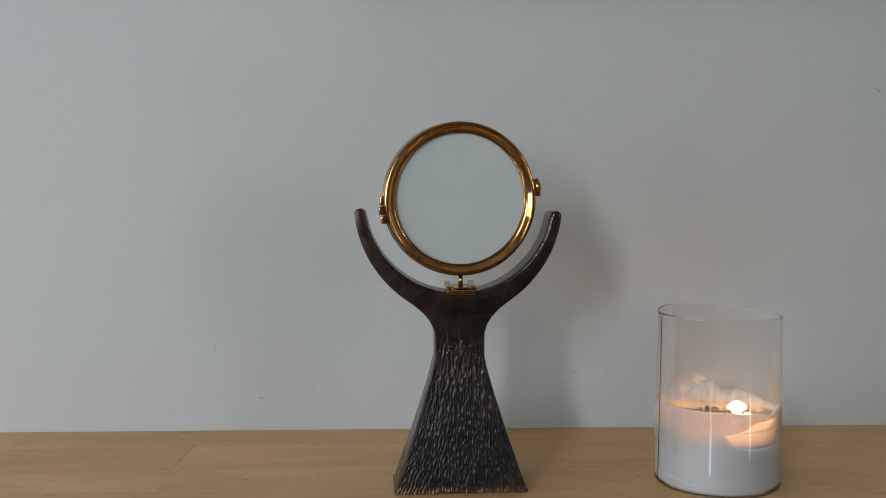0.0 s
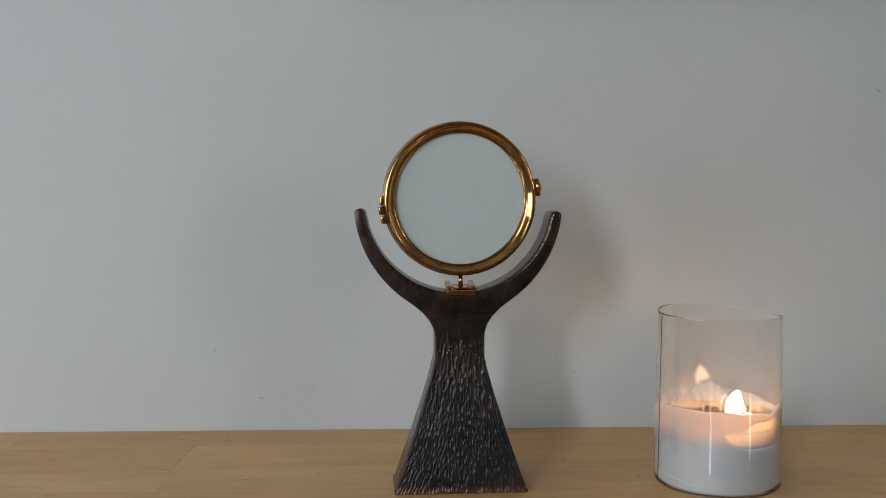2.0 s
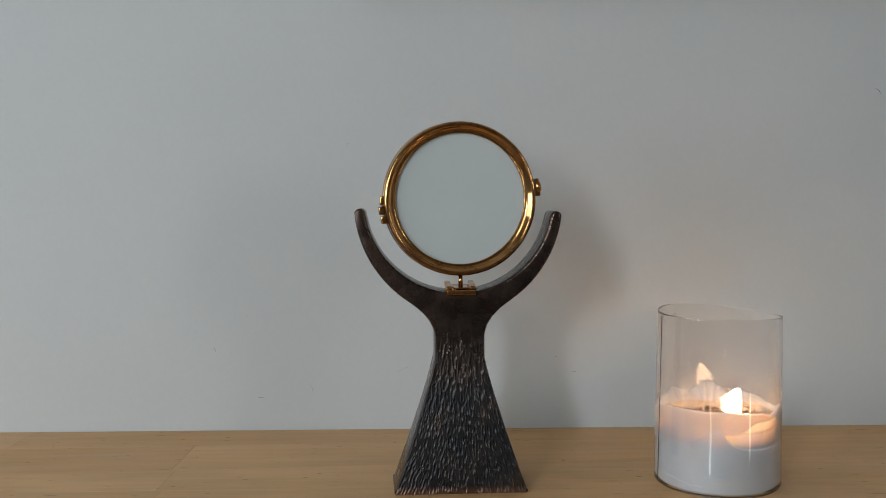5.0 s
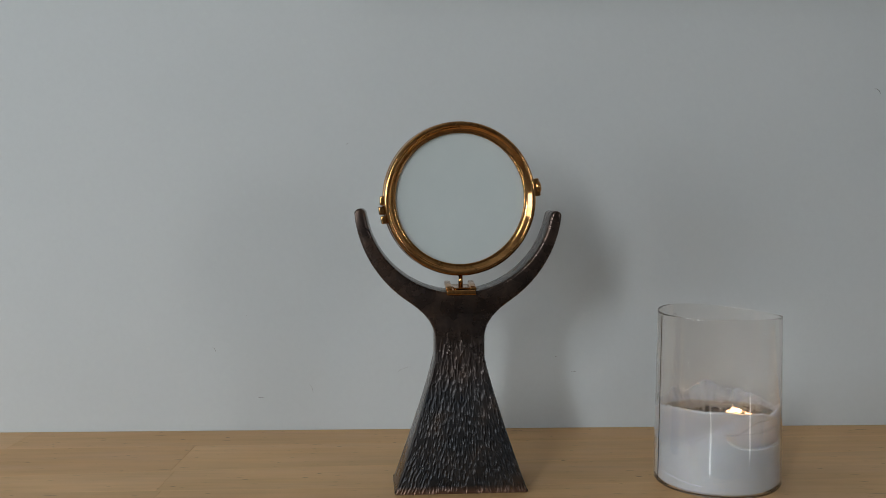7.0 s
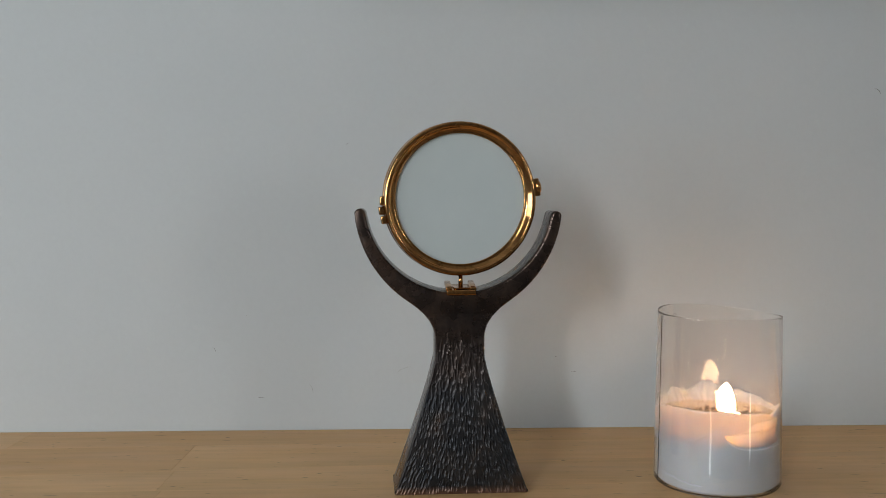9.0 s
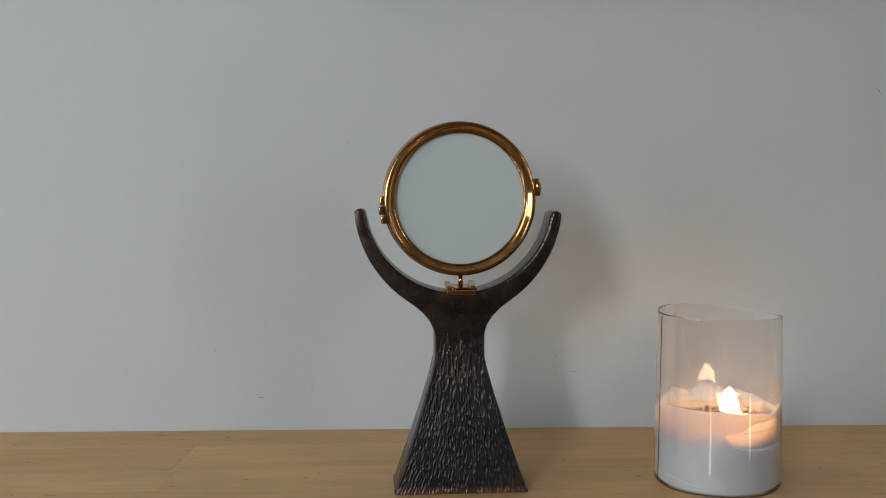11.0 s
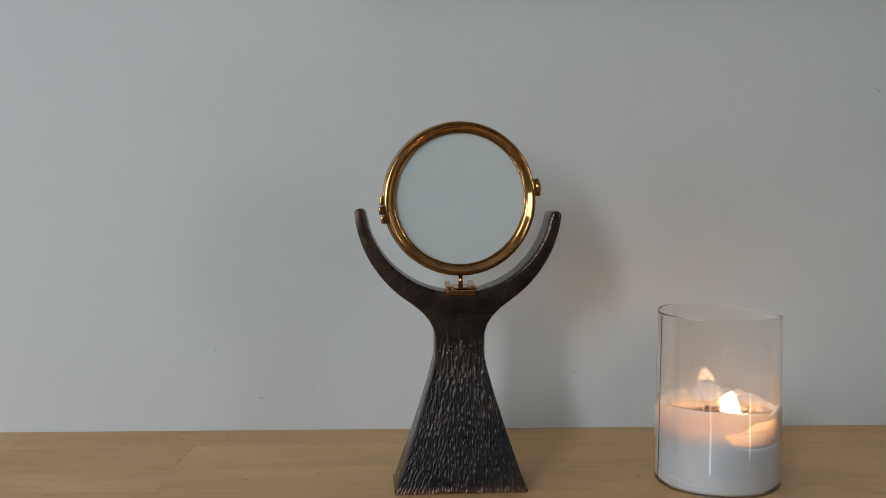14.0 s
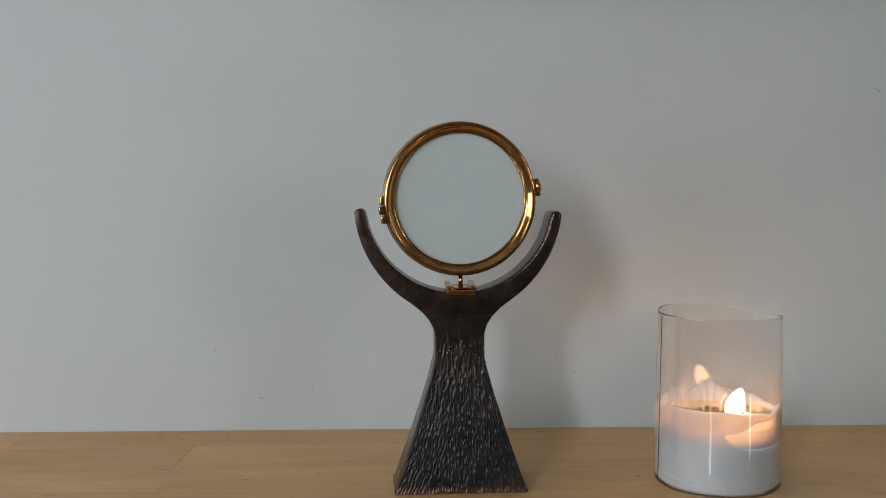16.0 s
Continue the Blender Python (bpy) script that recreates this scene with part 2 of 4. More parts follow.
def window(name, w):
    thing = tagged(new(name), "white framed window letting in daylight", "window", kind="structure")
    for b in ((w[0], w[0] + 0.05, w[2], w[3]), (w[1] - 0.05, w[1], w[2], w[3]), (w[0] + 0.05, w[1] - 0.05, w[2], w[2] + 0.05), (w[0] + 0.05, w[1] - 0.05, w[3] - 0.05, w[3])):
        part("window_frame", box(bmesh.new(), b[0], b[1], ROOM_S - 0.045, ROOM_S + 0.015, b[2], b[3], 0.004), FRAME_PAINT, thing, smooth=False)


window("window_1", WINDOW_A)
window("window_2", WINDOW_B)
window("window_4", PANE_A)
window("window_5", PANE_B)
window_3 = tagged(new("window_3"), "white framed window letting in daylight", "window", kind="structure")
for b_ in ((WINDOW_C[0], WINDOW_C[0] + 0.05, WINDOW_C[2], WINDOW_C[3]), (WINDOW_C[1] - 0.05, WINDOW_C[1], WINDOW_C[2], WINDOW_C[3]),
           (WINDOW_C[0] + 0.05, WINDOW_C[1] - 0.05, WINDOW_C[2], WINDOW_C[2] + 0.05), (WINDOW_C[0] + 0.05, WINDOW_C[1] - 0.05, WINDOW_C[3] - 0.05, WINDOW_C[3])):
    part("window_frame", box(bmesh.new(), ROOM_W - 0.045, ROOM_W + 0.015, *b_, 0.004), FRAME_PAINT, window_3, smooth=False)


def shade_board():
    """A plain unseen board, added above the view to shade the top of the wall."""
    board = tagged(part("shade_board", box(bmesh.new(), -0.15, 1.10, ROOM_N - 0.225, ROOM_N, 0.475, 0.500, 0.002), FRAME_PAINT, smooth=False), "unseen white board added above the view to shade the upper wall", "shelf")
    return board


shade_board()


def scuff(x, z, length, tilt, arc, thick):
    """A thin raised scratch on the painted wall."""
    pts = []
    for i in range(9):
        s = i / 8 - 0.5
        u, v = s * length, arc * length * (0.25 - s * s) * 4
        pts.append((x + u * math.cos(tilt) - v * math.sin(tilt), ROOM_N - 0.00005, z + u * math.sin(tilt) + v * math.cos(tilt)))
    part("scuff", tube(bmesh.new(), pts, thick, 6, lambda t: 0.35 + 0.65 * math.sin(math.pi * t)), SCUFF, wall_north)


for s in ((-0.2206, 0.0785, 0.0055, -1.0, 0.12, 0.00022), (-0.1765, 0.0314, 0.0060, 0.0, 0.0, 0.00022), (0.1245, 0.0541, 0.0055, -0.1, 0.06, 0.0002),
          (0.1082, 0.0690, 0.0035, 0.2, 0.05, 0.00018), (-0.1884, 0.1115, 0.0016, 1.4, 0.0, 0.0002), (0.4117, 0.3189, 0.0075, -0.7, 0.2, 0.0003),
          (-0.0896, 0.2738, 0.0024, 0.6, 0.2, 0.0002), (-0.128, 0.040, 0.009, -1.2, 0.1, 0.00014), (-0.038, 0.057, 0.018, 0.35, 0.1, 0.00006)):
    scuff(*s)


# ---- the wooden top, glued up from staves ----
tabletop = tagged(new("tabletop"), "oiled light beech worktop glued from long staves", "worktop", kind="structure")
part("core", box(bmesh.new(), -1.2, 1.2, 0.5985, ROOM_N - 0.001, -0.040, -0.0035, 0.001), WOOD, tabletop, smooth=False)
SEAMS = [(0.8635, 0.0), (0.8165, 0.030), (0.7505, 0.068), (0.690, 0.022)] + [(0.642, 0.004), (0.598, 0.0)]
JOINTS = [(-0.395, 0.52), (-0.226, 0.71), (-0.222, 0.83), (-0.218, 0.23)]


def stave(x0, x1, near, far, gap=0.00003, ch=0.00012):
    """One stave between two seams, each a (y at x = 0, slope)."""
    bm = bmesh.new()
    foot, rim, top = [], [], []
    for x, s, sx in ((x0, near, 1), (x1, near, -1), (x1, far, -1), (x0, far, 1)):
        sy = 1 if s is near else -1
        xx, yy = x + sx * gap, s[0] + s[1] * x + sy * gap
        foot.append(bm.verts.new((xx, yy, -0.0035)))
        rim.append(bm.verts.new((xx, yy, -ch)))
        top.append(bm.verts.new((xx + sx * ch, yy + sy * ch, 0)))
    for a, b in ((foot, rim), (rim, top)):
        for i in range(4):
            bm.faces.new((a[i], a[(i + 1) % 4], b[(i + 1) % 4], b[i]))
    bm.faces.new(top)
    bm.faces.new(foot[::-1])
    part("stave", bm, WOOD, tabletop, smooth=False)


for row in range(len(SEAMS) - 1):
    far_, near_ = SEAMS[row], SEAMS[row + 1]
    cuts = list(JOINTS[row]) if row < len(JOINTS) else [random.uniform(-0.8, -0.2), random.uniform(0.1, 0.8)]
    cuts = [-1.2] + cuts + [1.2]
    for a_, b_ in zip(cuts, cuts[1:]):
        stave(a_, b_, near_, far_)


# ---- the dark bronze stand ----
stand = tagged(new("monstrance_stand"), "dark bronze stand with curved horns and chiselled foot on wood", "stand")
stand.matrix_world = pose(0.0125, 0.6708, 0, 0, 0, 2.5)
HUB_Z, HORN_R = 0.2215, 0.0706        # centre and radius of the hollow of the horns
NECK_Z, NECK_W, FOOT_W = 0.116, 0.0189, 0.0505


def foot_width(z):
    return NECK_W + (FOOT_W - NECK_W) * max(0.0, 1 - z / 0.102) ** 1.15


def front_y(z):
    return 0.010 * smoothstep(-0.03, 0.15, z) - 0.0008


def back_y(z):
    return 0.045 - 0.001 * smoothstep(-0.02, 0.14, z)


def horn_point(a, r):
    return (r * math.sin(a), HUB_Z - r * math.cos(a))


def horn_outer(a_deg):
    return HORN_R + 0.0083 + 0.0128 * (max(0.0, 85 - a_deg) / 85) ** 1.6


def half_outline(end):
    """Right half of the stand's outline, from the middle of its foot up and back to the middle of the hollow; the horn ends at this angle."""
    pts = [(foot_width(NECK_Z * i / 24), NECK_Z * i / 24) for i in range(25)]
    p0, p3 = Vector((NECK_W, NECK_Z)), Vector(horn_point(radians(27), horn_outer(27)))
    p1, p2 = Vector((NECK_W, NECK_Z + 0.012)), p3 + Vector((-0.0125, -0.0085))
    for i in range(1, 11):
        t = i / 10
        pts.append(tuple(p0 * (1 - t) ** 3 + p1 * 3 * t * (1 - t) ** 2 + p2 * 3 * t * t * (1 - t) + p3 * t ** 3))
    for i in range(17):
        a = 31 + (end - 4 - 31) * i / 16
        pts.append(horn_point(radians(a), horn_outer(a)))
    tip_r = (horn_outer(end) - HORN_R) / 2
    mid = Vector(horn_point(radians(end), HORN_R + tip_r))
    out = Vector((math.sin(radians(end)), -math.cos(radians(end))))
    along = Vector((math.cos(radians(end)), math.sin(radians(end))))
    for i in range(1, 8):
        b = math.pi * i / 8
        pts.append(tuple(mid + tip_r * (out * math.cos(b) + along * math.sin(b))))
    for i in range(27):
        pts.append(horn_point(radians((end - 1) * (1 - i / 27)), HORN_R))
    return pts


def stand_body():
    outline = [Vector(p) for p in half_outline(79.5)] + [Vector((-x, z)) for x, z in reversed(half_outline(82))]
    n = len(outline)
    inward = []
    for i in range(n):
        d = (outline[(i + 1) % n] - outline[i - 1]).normalized()
        inward.append(Vector((-d.y, d.x)))
    bm = bmesh.new()
    rings = []
    edge = 0.0021
    for side in (0, 1):
        for k in (range(4) if side == 0 else range(3, -1, -1)):
            b = math.pi / 2 * k / 3
            cut, deep = edge * (1 - math.sin(b)), edge * (1 - math.cos(b))
            ring = []
            for p, q in zip(outline, inward):
                c = p + q * cut
                z = max(0.0, c.y)
                flare = 1 + (0.030 if c.x < 0 else 0.0) * side * (1 - smoothstep(0.0, 0.12, z))      # the foot widens towards its back
                ring.append(bm.verts.new((c.x * flare, front_y(z) + 0.0024 * (1 - smoothstep(0.106, 0.1415, z)) + deep if side == 0 else back_y(z) - deep, z)))
            rings.append(ring)
    for a, b in zip(rings, rings[1:]):
        for i in range(n):
            bm.faces.new((a[i], b[i], b[(i + 1) % n], a[(i + 1) % n]))
    last, neck, hollow = n // 2 - 1, 34, n // 2 - 9
    horn_patch = list(range(neck, hollow + 1))
    hub_patch = [neck] + list(range(hollow, last + 1)) + [n - 1 - i for i in range(last, hollow - 1, -1)] + [n - 1 - neck]
    for ring in (rings[0], rings[-1]):
        for i in range(neck):
            bm.faces.new((ring[i], ring[i + 1], ring[n - 2 - i], ring[n - 1 - i])).material_index = 1
        for patch in (horn_patch, [n - 1 - i for i in horn_patch], hub_patch):
            for tri in tessellate_polygon([[Vector((ring[i].co.x, ring[i].co.z, 0)) for i in patch]]):
                bm.faces.new([ring[patch[k]] for k in tri]).material_index = 1
    ob = part("body", bm, BRONZE, stand, "smooth dark brown bronze")
    for f in ob.data.polygons:
        f.use_smooth = f.material_index == 0
        f.material_index = 0
    ob.data.set_sharp_from_angle(angle=radians(40))
    return ob


stand_body()


def chiselled_face():
    """The front of the foot, cut all over with upright gouges whose edges are thrown up."""
    rng = np.random.default_rng(7)
    nu, nz, top = 320, 450, 0.141
    z = np.linspace(0.0004, top, nz)
    side = half_outline(80)[:35]
    w = np.interp(z, [p[1] for p in side], [p[0] for p in side]) - 0.0001
    u = np.linspace(-1, 1, nu)
    X, Z = w[:, None] * u[None, :], np.repeat(z[:, None], nu, 1)
    deep, burr = np.zeros_like(X), np.zeros_like(X)
    cuts = [(0.0010, 0.098, 0.0130, 0.0024, 0.0019), (0.0092, 0.0985, 0.0135, 0.0022, 0.0020), (-0.0072, 0.095, 0.0140, 0.0022, 0.0017), (0.0095, 0.0800, 0.0095, 0.0018, 0.0014)]
    for k in range(760):
        t = rng.random() ** 1.25
        gz = 0.003 + t * 0.118
        gx = rng.uniform(-1, 1) * (foot_width(gz) - 0.0008)
        big = 0.62 + 0.55 * smoothstep(0.04, 0.10, gz)
        cuts.append((gx, gz, rng.uniform(0.0055, 0.0125) * big, rng.uniform(0.0010, 0.0019) * big ** 0.7, rng.uniform(0.0005, 0.0011) * (1 - 0.6 * smoothstep(0.106, 0.122, gz))))
    for gx, gz, length, wide, depth in cuts:
        tilt = gx / 0.049 * -0.42 + rng.normal(0, 0.09)
        j0, j1 = np.searchsorted(z, gz - length), np.searchsorted(z, gz + length)
        xs, dz = X[j0:j1], Z[j0:j1] - gz
        dx = xs - gx - tilt * dz
        along = np.clip(dz / length + 0.5, 0, 1)                 # 0 at the deeper, rounded lower end
        broad = wide * np.sqrt(np.clip(1 - (2 * along - 0.75) ** 2 / 1.5625, 0.0, 1)) + 1e-6
        reach = np.sqrt((dx / broad) ** 2 + np.clip((np.abs(dz) - length / 2) / 0.0008, 0, None) ** 2)
        hollow = np.clip(1 - reach ** 2, 0, 1) * (1 - 0.6 * along) * np.clip((dz + length / 2) / 0.0030, 0, 1) * depth
        deep[j0:j1] = np.maximum(deep[j0:j1], hollow)
        burr[j0:j1] = np.maximum(burr[j0:j1], np.exp(-((reach - 1.12) / 0.22) ** 2) * 0.30 * depth * (1 - 0.5 * along))
    relief = np.where(deep > burr, deep, deep - burr) * np.clip((0.130 - Z) / 0.022, 0, 1)
    edge = np.clip((1 - np.abs(u))[None, :] * w[:, None] / 0.0011, 0, 1) * np.ones_like(Z)
    bm = bmesh.new()
    rows = []
    for i in range(nz):
        base = front_y(float(z[i])) + 0.0002
        rows.append([bm.verts.new((float(X[i, j]), base + 0.0030 * (1 - float(edge[i, j])) ** 2 + float(relief[i, j]) * float(edge[i, j]), float(z[i]))) for j in range(nu)])
    for a, b in zip(rows, rows[1:]):
        for j in range(nu - 1):
            bm.faces.new((a[j], a[j + 1], b[j + 1], b[j]))
    part("chiselled_face", bm, BLACK_BRONZE, stand, "blackened bronze cut with upright gouges")


chiselled_face()


def bracket():
    """A shallow tray that rises a little towards its back: a floor, a front bar and two rails."""
    zf = HUB_Z - HORN_R
    tilt = Matrix.Translation((0.0014, 0.0075, zf)) @ Matrix.Rotation(radians(4.5), 4, "X")

    def piece(name, b, bevel, parent, label=""):
        bm = box(bmesh.new(), *b, bevel, 3)
        bmesh.ops.transform(bm, verts=bm.verts, matrix=tilt)
        return part(name, bm, GOLD, parent, label)
    hold = piece("bracket", (-0.0108, 0.0108, 0.0004, 0.0325, -0.0006, 0.0016), 0.0005, stand, "gilt brass slide bracket")
    piece("front_bar", (-0.0112, 0.0112, -0.0012, 0.0016, -0.0014, 0.0026), 0.0011, hold)
    for x0, x1 in ((-0.0116, -0.0068), (0.0068, 0.0116)):
        piece("rail", (x0, x1, 0.0018, 0.0325, 0.0012, 0.0044), 0.0010, hold, "bright polished brass rail")


bracket()

# ---- the gilt ring with its white disc, standing in the bracket ----
lunette = tagged(new("lunette"), "round gilt brass ring holding a white disc in the stand", "lunette")
RING_Z = 0.2218
lunette.matrix_world = stand.matrix_world @ pose(0.0016, 0.0205, RING_Z, 0, 0, 7)


def around(r, y, a):
    return (r * math.cos(a), y, r * math.sin(a))


def lunette_parts():
    # front bezel: side, rounded crest, broad sloping inner face, thin lip at the disc
    front = [(0.0560, -0.0006), (0.0582, -0.0006), (0.0584, -0.0010), (0.0583, -0.0032)]
    front += [(0.0561 + 0.0021 * math.cos(radians(t)), -0.0044 - 0.0021 * math.sin(radians(t))) for t in range(5, 140, 9)]
    front += [(0.0545 - 0.0041 * k / 6, -0.0057 + 0.0028 * k / 6 + 0.0005 * math.sin(math.pi * k / 6)) for k in range(1, 7)]
    front += [(0.0500, -0.0034), (0.0497, -0.0033), (0.0495, -0.0028), (0.0495, -0.0012), (0.0510, -0.0008)]
    part("front_ring", revolve(bmesh.new(), front, 160, around), GOLD, lunette)
    rear = [(0.0560, 0.0006), (0.0580, 0.0006), (0.0585, 0.0011), (0.0586, 0.0080), (0.0583, 0.0100), (0.0572, 0.0110), (0.0540, 0.0104), (0.0490, 0.0060), (0.0488, 0.0014), (0.0510, 0.0008)]
    part("rear_ring", revolve(bmesh.new(), rear, 160, around), GOLD, lunette)
    seam = [(0.0576, -0.0006), (0.0576, 0.0006), (0.0500, 0.0006), (0.0500, -0.0006)]
    part("gasket", revolve(bmesh.new(), seam, 96, around), SOOT, lunette, "dark joint between the ring halves")
    bm = bmesh.new()
    revolve(bm, [(0.0, -0.0012), (0.0300, -0.0012), (0.0500, -0.0010), (0.0500, 0.0010), (0.0, 0.0012)], 96, around, closed=False)
    bmesh.ops.remove_doubles(bm, verts=bm.verts, dist=1e-6)
    part("disc", bm, DISC, lunette, "plain opal white disc").data.set_sharp_from_angle(angle=radians(30))
    # hinge: three stepped knuckles on the ring's edge
    for k, (dz, tall, out) in enumerate(((-0.0070, 0.0062, 0.0), (0.0, 0.0064, 0.0006), (0.0073, 0.0070, 0.0))):
        a = radians(188.0)
        bm = box(bmesh.new(), -0.0024 - out, 0.0024, -0.0032, 0.0034, -tall / 2, tall / 2, 0.0010, 3)
        bmesh.ops.transform(bm, verts=bm.verts, matrix=Matrix.Translation((0.0596 * math.cos(a), 0.0005, 0.0596 * math.sin(a))) @ Matrix.Rotation(radians(-8 if k != 2 else 2), 4, "Y") @ Matrix.Translation((0, 0, dz)))
        part("hinge_knuckle", bm, GOLD, lunette)
    # clasp: a rounded catch on a flat strap
    a = radians(8.0)
    turn = Matrix.Translation((0.0588 * math.cos(a), 0, 0.0588 * math.sin(a))) @ Matrix.Rotation(-a, 4, "Y")
    bm = box(bmesh.new(), -0.0020, 0.0030, -0.0058, 0.0050, -0.0068, 0.0068, 0.0010, 3)
    bmesh.ops.transform(bm, verts=bm.verts, matrix=turn)
    clasp = part("clasp", bm, GOLD, lunette)
    bm = bmesh.new()
    bmesh.ops.create_uvsphere(bm, u_segments=24, v_segments=12, radius=1.0, matrix=turn @ Matrix.Translation((0.0020, -0.0018, 0)) @ Matrix.Diagonal((0.0030, 0.0052, 0.0058, 1)))
    part("catch", bm, GOLD, clasp)
    foot = HUB_Z - HORN_R + 0.0025 - RING_Z
    bm = bmesh.new()
    bmesh.ops.create_cone(bm, cap_ends=True, segments=20, radius1=0.0017, radius2=0.0015, depth=-foot - 0.0570, matrix=Matrix.Translation((0, 0, (foot - 0.0570) / 2)))
    part("stem", bm, GOLD, lunette)
    part("shoe", box(bmesh.new(), -0.0058, 0.0058, -0.0080, 0.0080, foot, foot + 0.0014, 0.0005), GOLD, lunette, smooth=False)


lunette_parts()

# ---- the candle in its glass ----
CX, CY = 0.2126, 0.7000
GLASS_R, WALL_T = 0.0478, 0.0008


def place_c(r, z, a):
    """Angle 0 faces the room, positive angles turn to the east."""
    return (r * math.sin(a), -r * math.cos(a), z)


glass = tagged(new("candle_glass"), "clear sooty glass cylinder open at the top, holding a burning candle", "candle glass")
glass.matrix_world = pose(CX, CY, 0)


def bell(a, centre, width):
    return math.exp(-(math.remainder(a - radians(centre), 2 * math.pi) / width) ** 2)


def glass_wall():
    ri = GLASS_R - WALL_T
    prof = [(0.0, 0.0012), (GLASS_R - 0.004, 0.0012), (GLASS_R - 0.0015, 0.0018), (GLASS_R, 0.0040), (GLASS_R, 0.0050), (GLASS_R, 0.0080), (GLASS_R, 0.070), (GLASS_R, 0.126), (GLASS_R, 0.1285), (GLASS_R, 0.1294), (GLASS_R - 0.0004, 0.1300),
            (ri + 0.0004, 0.1300), (ri, 0.1294), (ri, 0.1285), (ri, 0.126), (ri, 0.070), (ri, 0.0100), (ri, 0.0080), (ri, 0.0055), (ri - 0.001, 0.0036), (ri - 0.003, 0.0028), (0.0, 0.0026)]
    bm = bmesh.new()

    def place(r, z, a):
        if z > 0.12:
            z += 0.0033 + 0.0018 * math.cos(a + radians(100)) + 0.0010 * math.sin(2 * a + 0.6)      # the rim was cut a little askew
            r = GLASS_R - (GLASS_R - r) * (0.25 + 0.75 * bell(a, -95, 0.7))        # thin, unevenly polished edge
        z = max(0.0, z - 0.0012)
        wob = 1.010 - 0.036 * z / 0.13 + 0.004 * math.sin(2 * a + 1) * smoothstep(0.0, 0.13, z)
        return Vector(place_c(r * wob, z, a)) + Vector((0.0010 * z / 0.13, 0, 0))          # it leans a little
    revolve(bm, prof, 128, place, closed=False)
    bmesh.ops.remove_doubles(bm, verts=bm.verts, dist=1e-6)
    ob = part("glass_wall", bm, GLASS, glass, "clear glass with a faint soot film")
    ob.data.set_sharp_from_angle(angle=radians(35))
    ob.visible_shadow = False
    seam = [Vector(place_c(GLASS_R * (1.011 - 0.036 * z / 0.13), z, radians(-81))) + Vector((0.0010 * z / 0.13, 0, 0)) for z in (0.003 + 0.0128 * i for i in range(11))]
    part("seam", tube(bmesh.new(), seam, 0.0003, 6), SOOT, glass, "thin dark upright seam")
    for deg in (42.0, 45.5):
        mark = [Vector(place_c(GLASS_R * (1.0115 - 0.036 * z / 0.13), z, radians(deg))) + Vector((0.0010 * z / 0.13, 0, 0)) for z in (0.1172, 0.1180, 0.1188)]
        part("soot_mark", tube(bmesh.new(), mark, 0.00022, 6), SCUFF, glass, "tiny dark soot mark")
    # chips and bubbles at the rim
    for a, z in ((-58, 0.1340), (-4, 0.1325)):
        bm = bmesh.new()
        bmesh.ops.create_icosphere(bm, subdivisions=2, radius=0.0011, matrix=Matrix.Translation(place_c(GLASS_R - 0.001, z, radians(a))) @ Matrix.Diagonal((1.5, 0.7, 0.8, 1)))
        part("rim_chip", bm, GLASS, glass).visible_shadow = False


glass_wall()

candle = tagged(new("candle"), "white burning candle with ragged hollow top inside a glass", "candle")
candle.matrix_world = pose(CX, CY, 0.0016)
WAX_R = GLASS_R - WALL_T - 0.0003
POOL_Z, CAVITY_Z = 0.0534, 0.0340      # over the candle's own foot


def rim_height(a):
    """Ragged height of the wax shell round the candle."""
    back = 0.5 - 0.5 * math.cos(a + 0.3)
    h = 0.0624 - 0.0014 * math.sin(a) - 0.0035 * back
    h += 0.0084 * bell(a, 174, 0.24) + 0.0052 * bell(a, 140, 0.26) + 0.0052 * bell(a, 212, 0.15) + 0.0008 * bell(a, 294, 0.12) - 0.0050 * bell(a, -98, 0.55) + 0.0034 * bell(a, 60, 0.10) - 0.0026 * bell(a, 88, 0.3) - 0.0016 * bell(a, 38, 0.14)
    h += 0.0016 * noise.noise((3 * math.cos(a), 3 * math.sin(a), 0.3)) + (0.0004 + 0.0016 * back) * noise.noise((7 * math.cos(a), 8 * math.sin(a), 2.3))
    h += (0.0002 + 0.0010 * back + 0.0008 * bell(a, 292, 0.25)) * noise.noise((21 * math.cos(a), 25 * math.sin(a), 5.3))
    return h


def pocket(a, z):
    """How far the outer wax has melted back from the glass, and the ridges that border this pocket."""
    d = math.degrees(math.remainder(a, 2 * math.pi))
    if d < -16 or d > 75:
        return 0.0
    low = 0.0350 + 0.0110 * math.exp(-(d + 10) / 7)
    high = 0.0465 + 0.0085 * smoothstep(0, 24, d)
    on = smoothstep(-11, -3, d) * (1 - smoothstep(66, 75, d))
    melt = 0.0016 * smoothstep(low - 0.0003, low + 0.0006, z) * (1 - smoothstep(high - 0.0006, high + 0.0003, z))
    line = 0.0010 * math.exp(-((z - 0.0466 - 0.000002 * d * d * 0.3) / 0.00045) ** 2)
    return on * max(0.0, melt - line)


